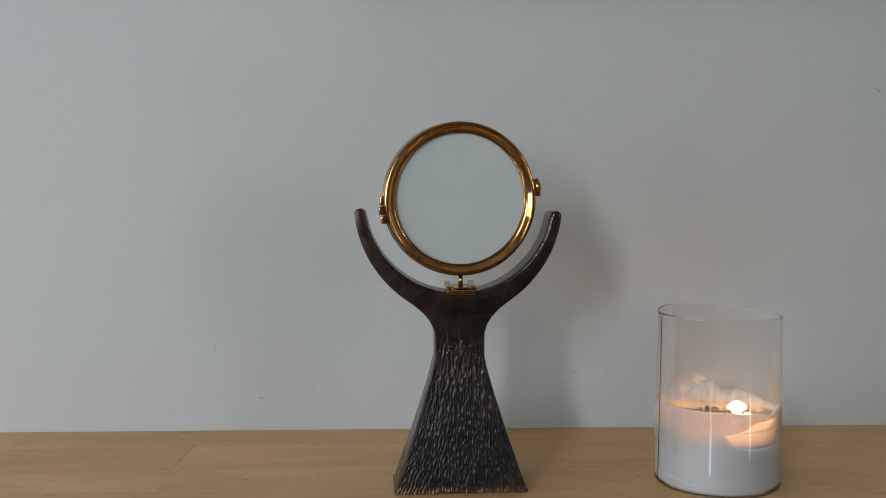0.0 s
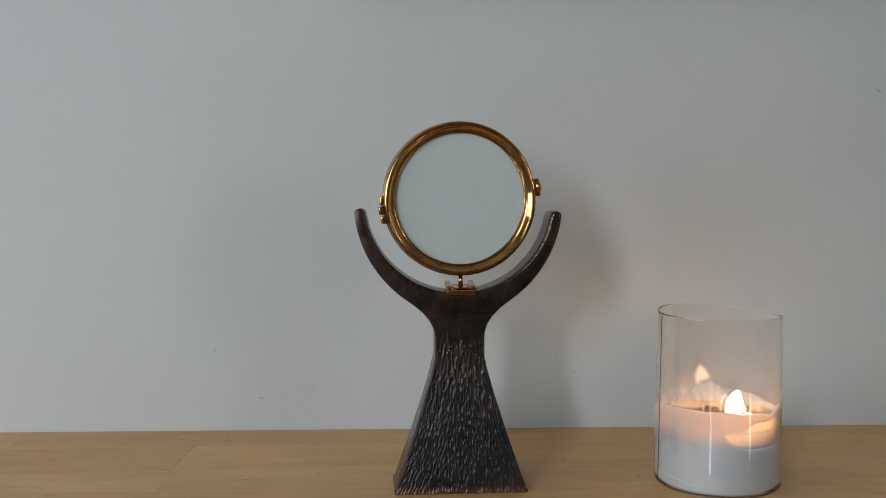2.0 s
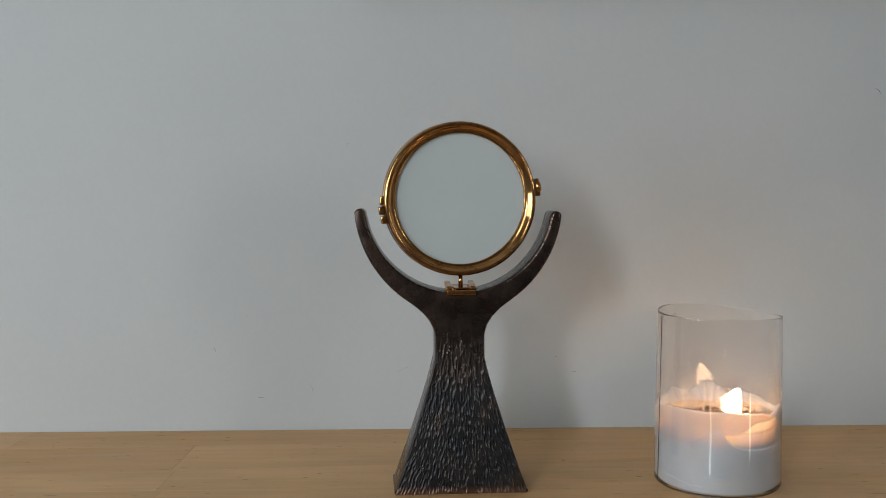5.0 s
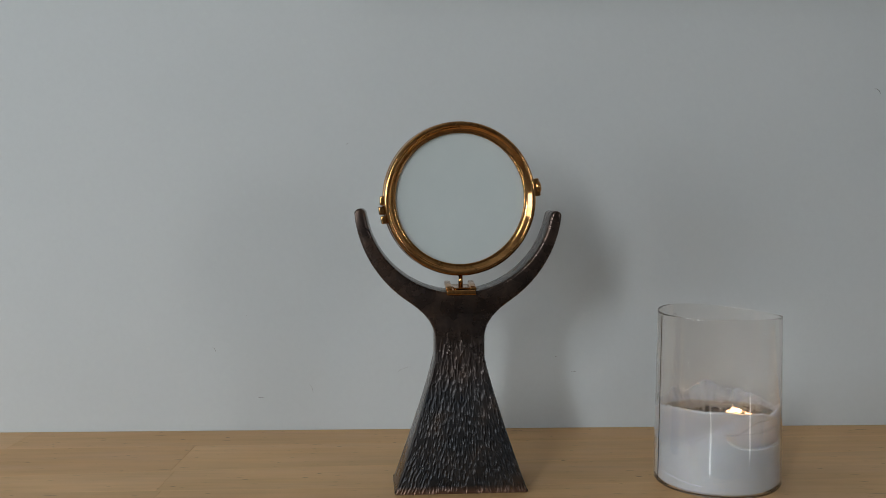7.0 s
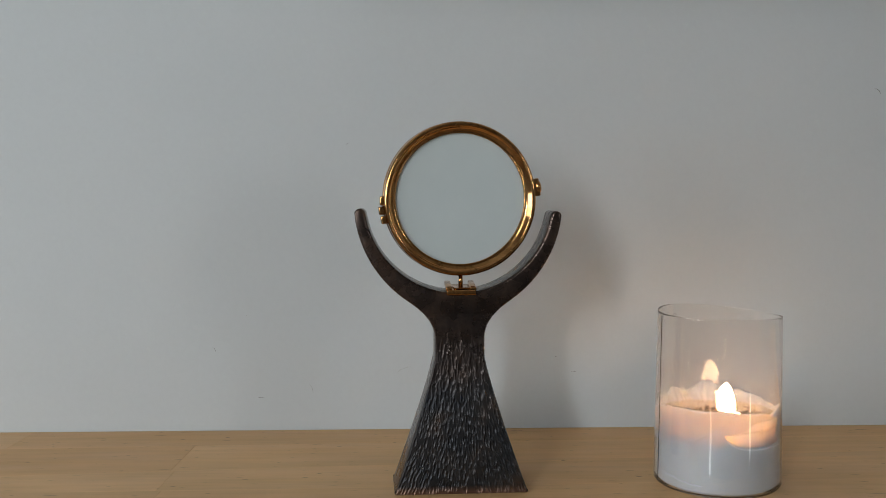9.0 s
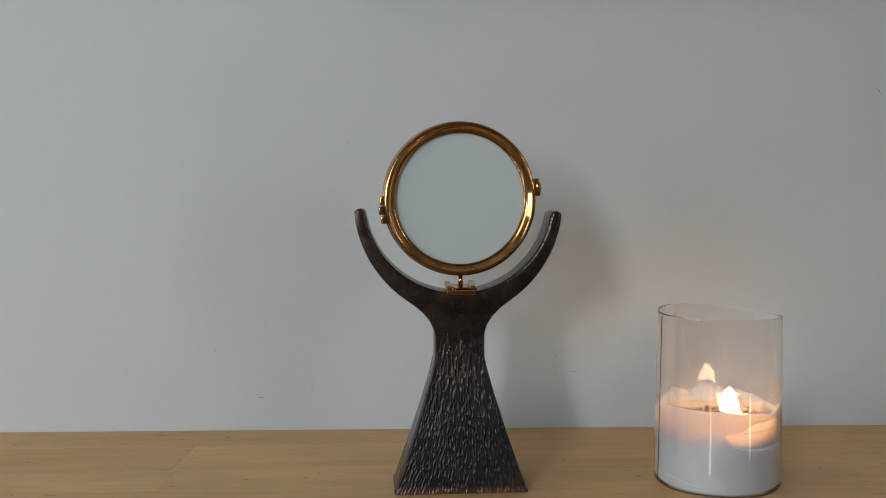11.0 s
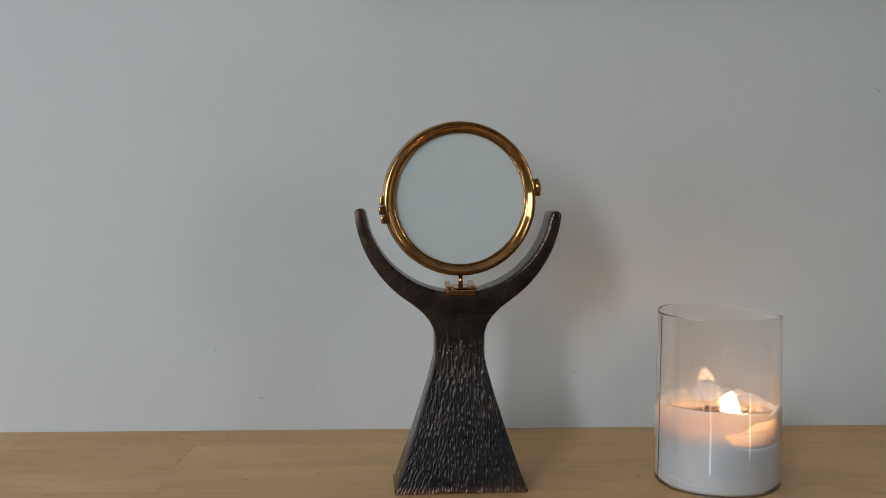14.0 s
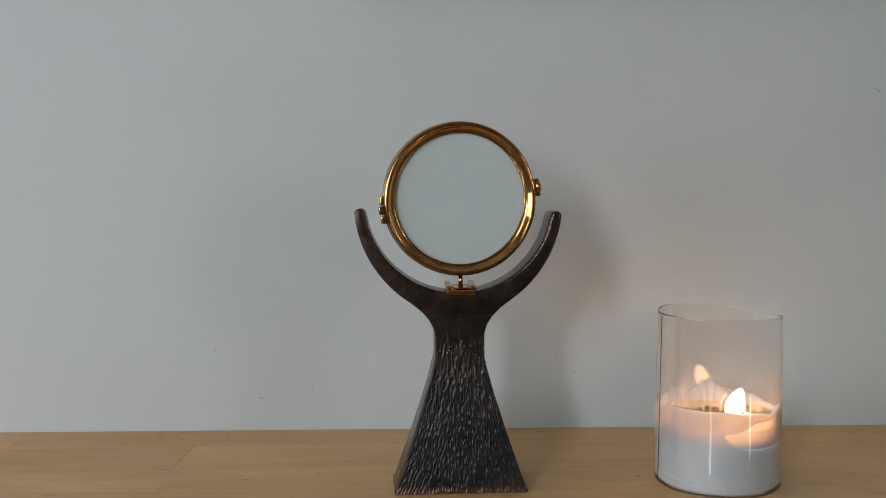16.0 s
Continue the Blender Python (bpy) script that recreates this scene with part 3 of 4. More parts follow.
def wax_body():
    R, steps = WAX_R, 300
    outer = [(0.0, 0.0), (R - 0.003, 0.0), (R - 0.0008, 0.012), (R, 0.03)] + [(R, 0.03 + 0.95 * i / 90) for i in range(1, 91)]
    inner = [(R - 0.0004, 1.0), (R - 0.0010, 1.3), (R - 0.0020, 1.9), (R - 0.0026, 2.08), (R - 0.0030, 2.2), (R - 0.0033, 2.35), (R - 0.0036, 2.5), (R - 0.0040, 2.7),
             (R - 0.0052, 2.85), (R - 0.0090, 2.97), (R - 0.015, 3.0), (0.0, 3.0)]

    def place(r, k, a):
        # k: 0 foot .. 1 outer rim, 2 inner rim .. 3 floor of the hollow
        top = rim_height(a)
        if k <= 1:
            z = k * top
            r -= pocket(a, z) if k > 0.3 else 0.0
        elif k <= 2:
            z = top - 0.0004 * (k - 1)
        else:
            z = top + (CAVITY_Z - top) * (k - 2)
        if 1 < k < 2.9:
            back = 0.5 - 0.5 * math.cos(a + 0.3)
            r -= 0.0090 * back ** 1.5 * smoothstep(2.0, 2.6, k)          # the wax slopes into the pool at the back
            r += (0.0004 + 0.0026 * back) * noise.noise((260 * r * math.cos(a), 260 * r * math.sin(a), z * 260)) 
        return place_c(r, z, a)
    bm = revolve(bmesh.new(), outer + inner, steps, place, closed=False)
    bmesh.ops.remove_doubles(bm, verts=bm.verts, dist=1e-7)
    part("wax_body", bm, WAX, candle, "white translucent wax shell with an amber melted pocket")
    bm = bmesh.new()

    def flat(r, z, a):
        return place_c(r * (1 + 0.02 * noise.noise((4 * math.cos(a), 4 * math.sin(a), 5))), z + 0.0003 * noise.noise((r * 500 * math.cos(a), r * 500 * math.sin(a), 1)), a)
    revolve(bm, [(0.0, POOL_Z), (0.008, POOL_Z), (0.016, POOL_Z), (0.024, POOL_Z), (0.034, POOL_Z), (0.0425, POOL_Z + 0.0004), (0.0425, POOL_Z - 0.0015), (0.0, POOL_Z - 0.0015)], 96, flat, closed=False)
    bmesh.ops.remove_doubles(bm, verts=bm.verts, dist=1e-7)
    part("molten_pool", bm, POOL, candle, "clear glossy molten wax").visible_shadow = False


wax_body()


def on_glass(deg, z, out=0.0):
    return place_c(WAX_R + out, z, radians(deg))


def wax_details():
    # seam of the wax near the foot
    seam = [on_glass(-76 + 1.8 * i, 0.0100 - 0.0035 * smoothstep(0, 26, i), -0.0002) for i in range(27)]
    part("wax_seam", tube(bmesh.new(), seam, 0.0005, 6), WAX_GREY, candle, "grey line near the foot of the wax")
    rng = random.Random(3)
    # soot crumbs on the pool
    for k in range(70):
        x, y = rng.uniform(-0.014, 0.030), rng.uniform(-0.016, 0.012)
        bm = bmesh.new()
        bmesh.ops.create_icosphere(bm, subdivisions=2, radius=rng.uniform(0.0004, 0.0012) * (1.1 if x < 0.004 else 0.6))
        for v in bm.verts:
            v.co *= 1 + 0.8 * noise.noise(v.co * 900 + Vector((k, 3, 0)))
        bmesh.ops.transform(bm, verts=bm.verts, matrix=Matrix.Translation((x, y, POOL_Z + 0.0004)) @ Matrix.Diagonal((1.6, 1, 0.8, 1)))
        part("soot_crumb", bm, SOOT, candle)


wax_details()
FLAME_X, FLAME_Y = 0.0100, -0.0020
wick = [(FLAME_X + 0.0006 * math.sin(i * 0.8), FLAME_Y, POOL_Z - 0.002 + 0.0008 * i) for i in range(7)]
part("wick", tube(bmesh.new(), wick, 0.0009, 8), SOOT, candle, "short charred wick")

# ---- the flame, in two rigid pieces that flicker ----
flame = tagged(new("flame"), "bright yellow-white candle flame over the wick", "flame")
flame.matrix_world = pose(CX + FLAME_X + 0.0012, CY + FLAME_Y, 0.0026 + POOL_Z)


def flame_piece(name, profile, wobble, mat):
    bm = bmesh.new()

    def place(r, z, a):
        return (r * math.cos(a) + wobble * math.sin(z * 190), 0.75 * r * math.sin(a), z)
    revolve(bm, profile, 24, place, closed=False)
    bmesh.ops.remove_doubles(bm, verts=bm.verts, dist=1e-7)
    return part(name, bm, mat, flame)


flame_tongue = flame_piece("flame_tongue", [(0, 0), (0.0030, 0.0012), (0.0050, 0.0045), (0.0062, 0.0100), (0.0070, 0.0150), (0.0072, 0.0190), (0.0068, 0.0225), (0.0059, 0.0258), (0.0045, 0.0290), (0.0028, 0.0317), (0.0013, 0.0333), (0, 0.0340)], 0.0006, FLAME)
flame_foot = flame_piece("flame_foot", [(0, 0.0), (0.0060, 0.0002), (0.0078, 0.0010), (0.0072, 0.0026), (0.0050, 0.0048), (0.0026, 0.0061), (0, 0.0065)], 0.0, LOW_FLAME)


def motions():
    """The candle flame flickers: its tongue rises out of the pool, leans and sinks back, its foot swells and shrinks."""
    walk(flame_tongue, [
        (0.0, pose(0.0074, 0, -0.0308, 0, -6.7, 0)), (0.1, pose(0.0052, 0, -0.0384, 0, 0.0, 0)), (0.2, pose(0.0015, 0, -0.0218, 0, 0.0, 0)), (0.3, pose(-0.0004, 0, -0.0125, 0, 0.0, 0)),
        (0.4, pose(-0.006, 0, -0.0174, 0, 16.4, 0)), (0.5, pose(-0.001, 0, -0.0181, 0, 3.4, 0)), (0.6, pose(-0.0005, 0, -0.0186, 0, 1.7, 0)), (0.7, pose(0.002, 0, -0.0176, 0, -3.3, 0)),
        (0.8, pose(-0.0013, 0, -0.0209, 0, 0.0, 0)), (0.9, pose(0.0061, 0, -0.0339, 0, -3.8, 0)), (1.0, pose(0.0033, 0, -0.0384, 0, 0.0, 0)), (1.1, pose(-0.0009, 0, -0.0168, 0, 11.0, 0)),
        (1.2, pose(-0.0004, 0, -0.0228, 0, 0.0, 0)), (1.3, pose(-0.0005, 0, -0.0156, 0, 7.3, 0)), (1.4, pose(-0.001, 0, -0.0173, 0, 11.3, 0)), (1.5, pose(0.0002, 0, -0.0162, 0, 3.0, 0)),
        (1.6, pose(0.001, 0, -0.0281, 0, 0.0, 0)), (1.7, pose(-0.0027, 0, -0.0139, 0, 0.0, 0)), (1.8, pose(-0.0028, 0, -0.0216, 0, 8.7, 0)), (1.9, pose(0.0027, 0, -0.0209, 0, -2.0, 0)),
        (2.0, pose(0.0007, 0, -0.0185, 0, 5.2, 0)), (2.1, pose(-0.0013, 0, -0.0162, 0, 0.0, 0)), (2.2, pose(-0.0011, 0, -0.0073, 0, -2.0, 0)), (2.3, pose(-0.0037, 0, -0.0167, 0, 0.0, 0)),
        (2.4, pose(0.004, 0, -0.021, 0, -10.5, 0)), (2.5, pose(-0.0004, 0, -0.0228, 0, -2.4, 0)), (2.6, pose(-0.0013, 0, -0.0186, 0, 0.0, 0)), (2.7, pose(-0.0009, 0, -0.0158, 0, 0.0, 0)),
        (2.8, pose(-0.0014, 0, -0.0166, 0, -6.2, 0)), (2.9, pose(-0.0035, 0, -0.0165, 0, 9.2, 0)), (3.0, pose(-0.0017, 0, -0.0166, 0, 6.2, 0)), (3.1, pose(0.0006, 0, -0.0167, 0, 1.5, 0)),
        (3.2, pose(-0.0013, 0, -0.031, 0, 0.0, 0)), (3.3, pose(0.0043, 0, -0.0216, 0, -21.4, 0)), (3.4, pose(0.0011, 0, -0.012, 0, -21.8, 0)), (3.5, pose(-0.0009, 0, -0.0195, 0, 0.0, 0)),
        (3.6, pose(0.0015, 0, -0.0369, 0, 0.0, 0)), (3.7, pose(0.0006, 0, -0.0176, 0, -3.3, 0)), (3.8, pose(0.002, 0, -0.0232, 0, -2.5, 0)), (3.9, pose(-0.0022, 0, -0.0365, 0, -8.1, 0)),
        (4.0, pose(0.0029, 0, -0.0137, 0, -22.5, 0)), (4.1, pose(-0.0037, 0, -0.0169, 0, 9.5, 0)), (4.2, pose(0.0048, 0, -0.031, 0, 0.0, 0)), (4.3, pose(-0.0005, 0, -0.0143, 0, 4.5, 0)),
        (4.4, pose(-0.0032, 0, -0.0339, 0, 4.9, 0)), (4.5, pose(-0.018, 0, -0.0304, 0, 26.5, 0)), (4.6, pose(-0.0024, 0, -0.0168, 0, 11.2, 0)), (4.7, pose(0.005, 0, -0.0167, 0, -12.8, 0)),
        (4.8, pose(-0.004, 0, -0.0163, 0, 18.7, 0)), (4.9, pose(0.0019, 0, -0.0171, 0, -3.4, 0)), (5.0, pose(-0.0048, 0, -0.0156, 0, 15.8, 0)), (5.1, pose(0.0012, 0, -0.0143, 0, 6.2, 0)),
        (5.2, pose(-0.0015, 0, -0.0228, 0, 2.1, 0)), (5.3, pose(-0.0239, 0, -0.0303, 0, 38, 0)), (5.4, pose(0.0004, 0, -0.0172, 0, 0.8, 0)), (5.5, pose(0.0065, 0, -0.0372, 0, -14.2, 0)),
        (5.6, pose(-0.0016, 0, -0.0169, 0, 9.4, 0)), (5.7, pose(-0.0015, 0, -0.0171, 0, 3.6, 0)), (5.8, pose(-0.0094, 0, -0.0216, 0, 24.3, 0)), (5.9, pose(0.0016, 0, -0.0171, 0, 4.8, 0)),
        (6.0, pose(-0.0022, 0, -0.0162, 0, 0.2, 0)), (6.1, pose(-0.0049, 0, -0.0226, 0, 17.4, 0)), (6.2, pose(-0.0031, 0, -0.0226, 0, 6.5, 0)), (6.3, pose(0.0048, 0, -0.0225, 0, -9.5, 0)),
        (6.4, pose(0.0031, 0, -0.0278, 0, -9.0, 0)), (6.5, pose(0.0038, 0, -0.0501, 0, 0.0, 0)), (6.6, pose(-0.0044, 0, -0.0159, 0, 25.9, 0)), (6.7, pose(-0.0009, 0, -0.0399, 0, 0.0, 0)),
        (6.8, pose(-0.0009, 0, -0.0092, 0, 0.0, 0)), (6.9, pose(0.0005, 0, -0.0399, 0, 0.0, 0)), (7.0, pose(0.0024, 0, -0.0516, 0, 0.0, 0)), (7.1, pose(0.0057, 0, -0.0457, 0, 0.0, 0)),
        (7.2, pose(-0.0055, 0, -0.0218, 0, 0.0, 0)), (7.3, pose(-0.0013, 0, -0.0186, 0, 0.0, 0)), (7.4, pose(-0.0054, 0, -0.0145, 0, 12.4, 0)), (7.5, pose(0.0031, 0, -0.0275, 0, -11.9, 0)),
        (7.6, pose(-0.0, 0, -0.0176, 0, 4.9, 0)), (7.7, pose(-0.0008, 0, -0.0147, 0, 7.0, 0)), (7.8, pose(0.0024, 0, -0.0531, 0, 0.0, 0)), (7.9, pose(0.0131, 0, -0.0192, 0, -36.0, 0)),
        (8.0, pose(-0.001, 0, -0.012, 0, -6.1, 0)), (8.1, pose(-0.001, 0, -0.0177, 0, -11.6, 0)), (8.2, pose(0.0019, 0, -0.0355, 0, 0.0, 0)), (8.3, pose(-0.007, 0, -0.0227, 0, 25.5, 0)),
        (8.4, pose(0.0043, 0, -0.0399, 0, 0.0, 0)), (8.5, pose(0.0082, 0, -0.0145, 0, -34.4, 0)), (8.6, pose(-0.0024, 0, -0.0129, 0, 2.5, 0)), (8.7, pose(-0.0018, 0, -0.0209, 0, 0.0, 0)),
        (8.8, pose(-0.0032, 0, -0.0399, 0, 0.0, 0)), (8.9, pose(0.0001, 0, -0.0228, 0, 2.4, 0)), (9.0, pose(-0.0046, 0, -0.0125, 0, 0.0, 0)), (9.1, pose(-0.0026, 0, -0.0125, 0, 3.7, 0)),
        (9.2, pose(-0.0016, 0, -0.0204, 0, -2.0, 0)), (9.3, pose(-0.0021, 0, -0.0161, 0, 8.4, 0)), (9.4, pose(0.0004, 0, -0.0162, 0, -2.2, 0)), (9.5, pose(-0.0001, 0, -0.0185, 0, 3.6, 0)),
        (9.6, pose(-0.004, 0, -0.0181, 0, 12.8, 0)), (9.7, pose(-0.0005, 0, -0.0166, 0, 14.2, 0)), (9.8, pose(-0.0015, 0, -0.0237, 0, 3.6, 0)), (9.9, pose(0.007, 0, -0.016, 0, -9.8, 0)),
        (10.0, pose(0.001, 0, -0.0209, 0, 3.0, 0)), (10.1, pose(0.0052, 0, -0.0233, 0, -10.5, 0)), (10.2, pose(-0.0037, 0, -0.0224, 0, 9.8, 0)), (10.3, pose(-0.0033, 0, -0.0206, 0, 9.5, 0)),
        (10.4, pose(-0.0032, 0, -0.0338, 0, 6.1, 0)), (10.5, pose(-0.0022, 0, -0.0162, 0, 3.5, 0)), (10.6, pose(0.0021, 0, -0.0228, 0, 2.1, 0)), (10.7, pose(0.0023, 0, -0.0186, 0, 0.7, 0)),
        (10.8, pose(-0.0006, 0, -0.0208, 0, 4.4, 0)), (10.9, pose(0.01, 0, -0.0312, 0, -23.4, 0)), (11.0, pose(-0.0014, 0, -0.0162, 0, -1.3, 0)), (11.1, pose(-0.0011, 0, -0.0383, 0, 3.9, 0)),
        (11.2, pose(-0.0098, 0, -0.0164, 0, 27.8, 0)), (11.3, pose(0.0015, 0, -0.0237, 0, 0.0, 0)), (11.4, pose(0.0028, 0, -0.0222, 0, -4.6, 0)), (11.5, pose(-0.0031, 0, -0.0165, 0, 9.2, 0)),
        (11.6, pose(0.0053, 0, -0.0281, 0, -3.0, 0)), (11.7, pose(0.0024, 0, -0.0472, 0, 0.0, 0)), (11.8, pose(0.0007, 0, -0.0128, 0, 7.6, 0)), (11.9, pose(0.0048, 0, -0.0428, 0, 0.0, 0)),
        (12.0, pose(0.0043, 0, -0.0457, 0, 0.0, 0)), (12.1, pose(-0.0106, 0, -0.0172, 0, 38, 0)), (12.2, pose(0.0026, 0, -0.0295, 0, 3.2, 0)), (12.3, pose(0.0001, 0, -0.0167, 0, -1.5, 0)),
        (12.4, pose(0.0038, 0, -0.0487, 0, 0.0, 0)), (12.5, pose(0.0035, 0, -0.028, 0, -6.0, 0)), (12.6, pose(0.0038, 0, -0.0443, 0, 0.0, 0)), (12.7, pose(-0.0006, 0, -0.0135, 0, 14.3, 0)),
        (12.8, pose(-0.0093, 0, -0.0171, 0, 28.7, 0)), (12.9, pose(0.0048, 0, -0.0251, 0, -5.4, 0)), (13.0, pose(0.0052, 0, -0.031, 0, 0.0, 0)), (13.1, pose(0.0017, 0, -0.0252, 0, 2.7, 0)),
        (13.2, pose(-0.003, 0, -0.0227, 0, 12.3, 0)), (13.3, pose(-0.0056, 0, -0.0204, 0, 23.7, 0)), (13.4, pose(0.0013, 0, -0.018, 0, 5.0, 0)), (13.5, pose(0.0052, 0, -0.0215, 0, -15.6, 0)),
        (13.6, pose(-0.0039, 0, -0.0207, 0, 14.5, 0)), (13.7, pose(-0.0004, 0, -0.0399, 0, 0.0, 0)), (13.8, pose(0.0001, 0, -0.034, 0, 0.0, 0)), (13.9, pose(-0.0023, 0, -0.0017, 0, 0.8, 0)),
        (14.0, pose(-0.0026, 0, -0.0195, 0, 3.7, 0)), (14.1, pose(0.0039, 0, -0.0251, 0, -5.4, 0)), (14.2, pose(0.0052, 0, -0.0325, 0, 0.0, 0)), (14.3, pose(-0.0047, 0, -0.0193, 0, 19.0, 0)),
        (14.4, pose(-0.0024, 0, -0.0156, 0, 7.3, 0)), (14.5, pose(0.0043, 0, -0.0227, 0, -4.8, 0)), (14.6, pose(-0.0051, 0, -0.0235, 0, 20.9, 0)), (14.7, pose(-0.0098, 0, -0.0246, 0, 33.7, 0)),
        (14.8, pose(0.0062, 0, -0.0399, 0, 0.0, 0)), (14.9, pose(-0.004, 0, -0.0328, 0, 14.9, 0)), (15.0, pose(0.0009, 0, -0.0175, 0, 6.5, 0)), (15.1, pose(-0.0014, 0, -0.0176, 0, 4.9, 0)),
        (15.2, pose(-0.004, 0, -0.0177, 0, 11.6, 0)), (15.3, pose(-0.0045, 0, -0.0203, 0, 14.0, 0)), (15.4, pose(0.0048, 0, -0.0487, 0, 0.0, 0)), (15.5, pose(0.0024, 0, -0.0457, 0, 0.0, 0)),
        (15.6, pose(-0.0005, 0, -0.012, 0, 4.9, 0)), (15.7, pose(0.0019, 0, -0.0369, 0, 0.0, 0)), (15.8, pose(-0.0004, 0, -0.0139, 0, 4.0, 0)), (15.9, pose(0.0043, 0, -0.034, 0, 0.0, 0)),
        (16.0, pose(-0.0028, 0, -0.016, 0, 16.6, 0))])
    walk(flame_foot, [
        (0.0, pose(0.0038, 0, 0.0004, 0, -2.0, 0)), (0.1, pose(0.0052, 0, -0.0009, 0, 0.0, 0)), (0.2, pose(0.0015, 0, 0.0004, 0, 0.0, 0)), (0.3, pose(-0.0004, 0, 0.0004, 0, 0.0, 0)),
        (0.4, pose(-0.0009, 0, 0.0004, 0, 4.9, 0)), (0.5, pose(0.0001, 0, 0.0004, 0, 1.0, 0)), (0.6, pose(0.0001, 0, 0.0004, 0, 0.5, 0)), (0.7, pose(0.001, 0, 0.0004, 0, -1.0, 0)),
        (0.8, pose(-0.0013, 0, 0.0004, 0, 0.0, 0)), (0.9, pose(0.0038, 0, 0.0004, 0, -1.1, 0)), (1.0, pose(0.0033, 0, -0.0009, 0, 0.0, 0)), (1.1, pose(0.0024, 0, 0.0004, 0, 3.3, 0)),
        (1.2, pose(-0.0004, 0, 0.0004, 0, 0.0, 0)), (1.3, pose(0.0015, 0, 0.0004, 0, 2.2, 0)), (1.4, pose(0.0024, 0, 0.0004, 0, 3.4, 0)), (1.5, pose(0.001, 0, 0.0004, 0, 0.9, 0)),
        (1.6, pose(0.001, 0, 0.0004, 0, 0.0, 0)), (1.7, pose(-0.0027, 0, 0.0004, 0, 0.0, 0)), (1.8, pose(0.0005, 0, 0.0004, 0, 2.6, 0)), (1.9, pose(0.0019, 0, 0.0004, 0, -0.6, 0)),
        (2.0, pose(0.0024, 0, 0.0004, 0, 1.6, 0)), (2.1, pose(-0.0013, 0, 0.0004, 0, 0.0, 0)), (2.2, pose(-0.0013, 0, 0.0004, 0, -0.6, 0)), (2.3, pose(-0.0037, 0, 0.0004, 0, 0.0, 0)),
        (2.4, pose(0.0001, 0, 0.0004, 0, -3.1, 0)), (2.5, pose(-0.0013, 0, 0.0004, 0, -0.7, 0)), (2.6, pose(-0.0013, 0, 0.0004, 0, 0.0, 0)), (2.7, pose(-0.0009, 0, 0.0004, 0, 0.0, 0)),
        (2.8, pose(-0.0032, 0, 0.0004, 0, -1.9, 0)), (2.9, pose(-0.0009, 0, 0.0004, 0, 2.8, 0)), (3.0, pose(0.0001, 0, 0.0004, 0, 1.9, 0)), (3.1, pose(0.001, 0, 0.0004, 0, 0.5, 0)),
        (3.2, pose(-0.0013, 0, 0.0004, 0, 0.0, 0)), (3.3, pose(-0.0041, 0, 0.0004, 0, -6.4, 0)), (3.4, pose(-0.0037, 0, 0.0004, 0, -6.5, 0)), (3.5, pose(-0.0009, 0, 0.0004, 0, 0.0, 0)),
        (3.6, pose(0.0015, 0, -0.0005, 0, 0.0, 0)), (3.7, pose(-0.0004, 0, 0.0004, 0, -1.0, 0)), (3.8, pose(0.001, 0, 0.0004, 0, -0.7, 0)), (3.9, pose(-0.0074, 0, -0.0005, 0, -2.4, 0)),
        (4.0, pose(-0.0027, 0, 0.0004, 0, -6.8, 0)), (4.1, pose(-0.0009, 0, 0.0004, 0, 2.8, 0)), (4.2, pose(0.0048, 0, 0.0004, 0, 0.0, 0)), (4.3, pose(0.0006, 0, 0.0004, 0, 1.4, 0)),
        (4.4, pose(-0.0003, 0, 0.0004, 0, 1.5, 0)), (4.5, pose(-0.0029, 0, 0.0004, 0, 8.0, 0)), (4.6, pose(0.0009, 0, 0.0004, 0, 3.3, 0)), (4.7, pose(0.0012, 0, 0.0004, 0, -3.8, 0)),
        (4.8, pose(0.0015, 0, 0.0004, 0, 5.6, 0)), (4.9, pose(0.0009, 0, 0.0004, 0, -1.0, 0)), (5.0, pose(-0.0004, 0, 0.0004, 0, 4.7, 0)), (5.1, pose(0.0027, 0, 0.0004, 0, 1.8, 0)),
        (5.2, pose(-0.0006, 0, 0.0004, 0, 0.6, 0)), (5.3, pose(-0.0003, 0, -0.0009, 0, 11.4, 0)), (5.4, pose(0.0007, 0, 0.0004, 0, 0.2, 0)), (5.5, pose(-0.0029, 0, -0.0009, 0, -4.3, 0)),
        (5.6, pose(0.0012, 0, 0.0004, 0, 2.8, 0)), (5.7, pose(-0.0005, 0, 0.0004, 0, 1.1, 0)), (5.8, pose(0.0003, 0, 0.0004, 0, 7.3, 0)), (5.9, pose(0.0031, 0, 0.0004, 0, 1.4, 0)),
        (6.0, pose(-0.0021, 0, 0.0004, 0, 0.1, 0)), (6.1, pose(0.0023, 0, 0.0004, 0, 5.2, 0)), (6.2, pose(-0.0005, 0, 0.0004, 0, 2.0, 0)), (6.3, pose(0.001, 0, 0.0004, 0, -2.8, 0)),
        (6.4, pose(-0.0013, 0, 0.0004, 0, -2.7, 0)), (6.5, pose(0.0038, 0, -0.0046, 0, 0.0, 0)), (6.6, pose(0.0033, 0, 0.0004, 0, 7.8, 0)), (6.7, pose(-0.0009, 0, -0.0014, 0, 0.0, 0)),
        (6.8, pose(-0.0009, 0, 0.0004, 0, 0.0, 0)), (6.9, pose(0.0005, 0, -0.0014, 0, 0.0, 0)), (7.0, pose(0.0024, 0, -0.0051, 0, 0.0, 0)), (7.1, pose(0.0057, 0, -0.0033, 0, 0.0, 0)),
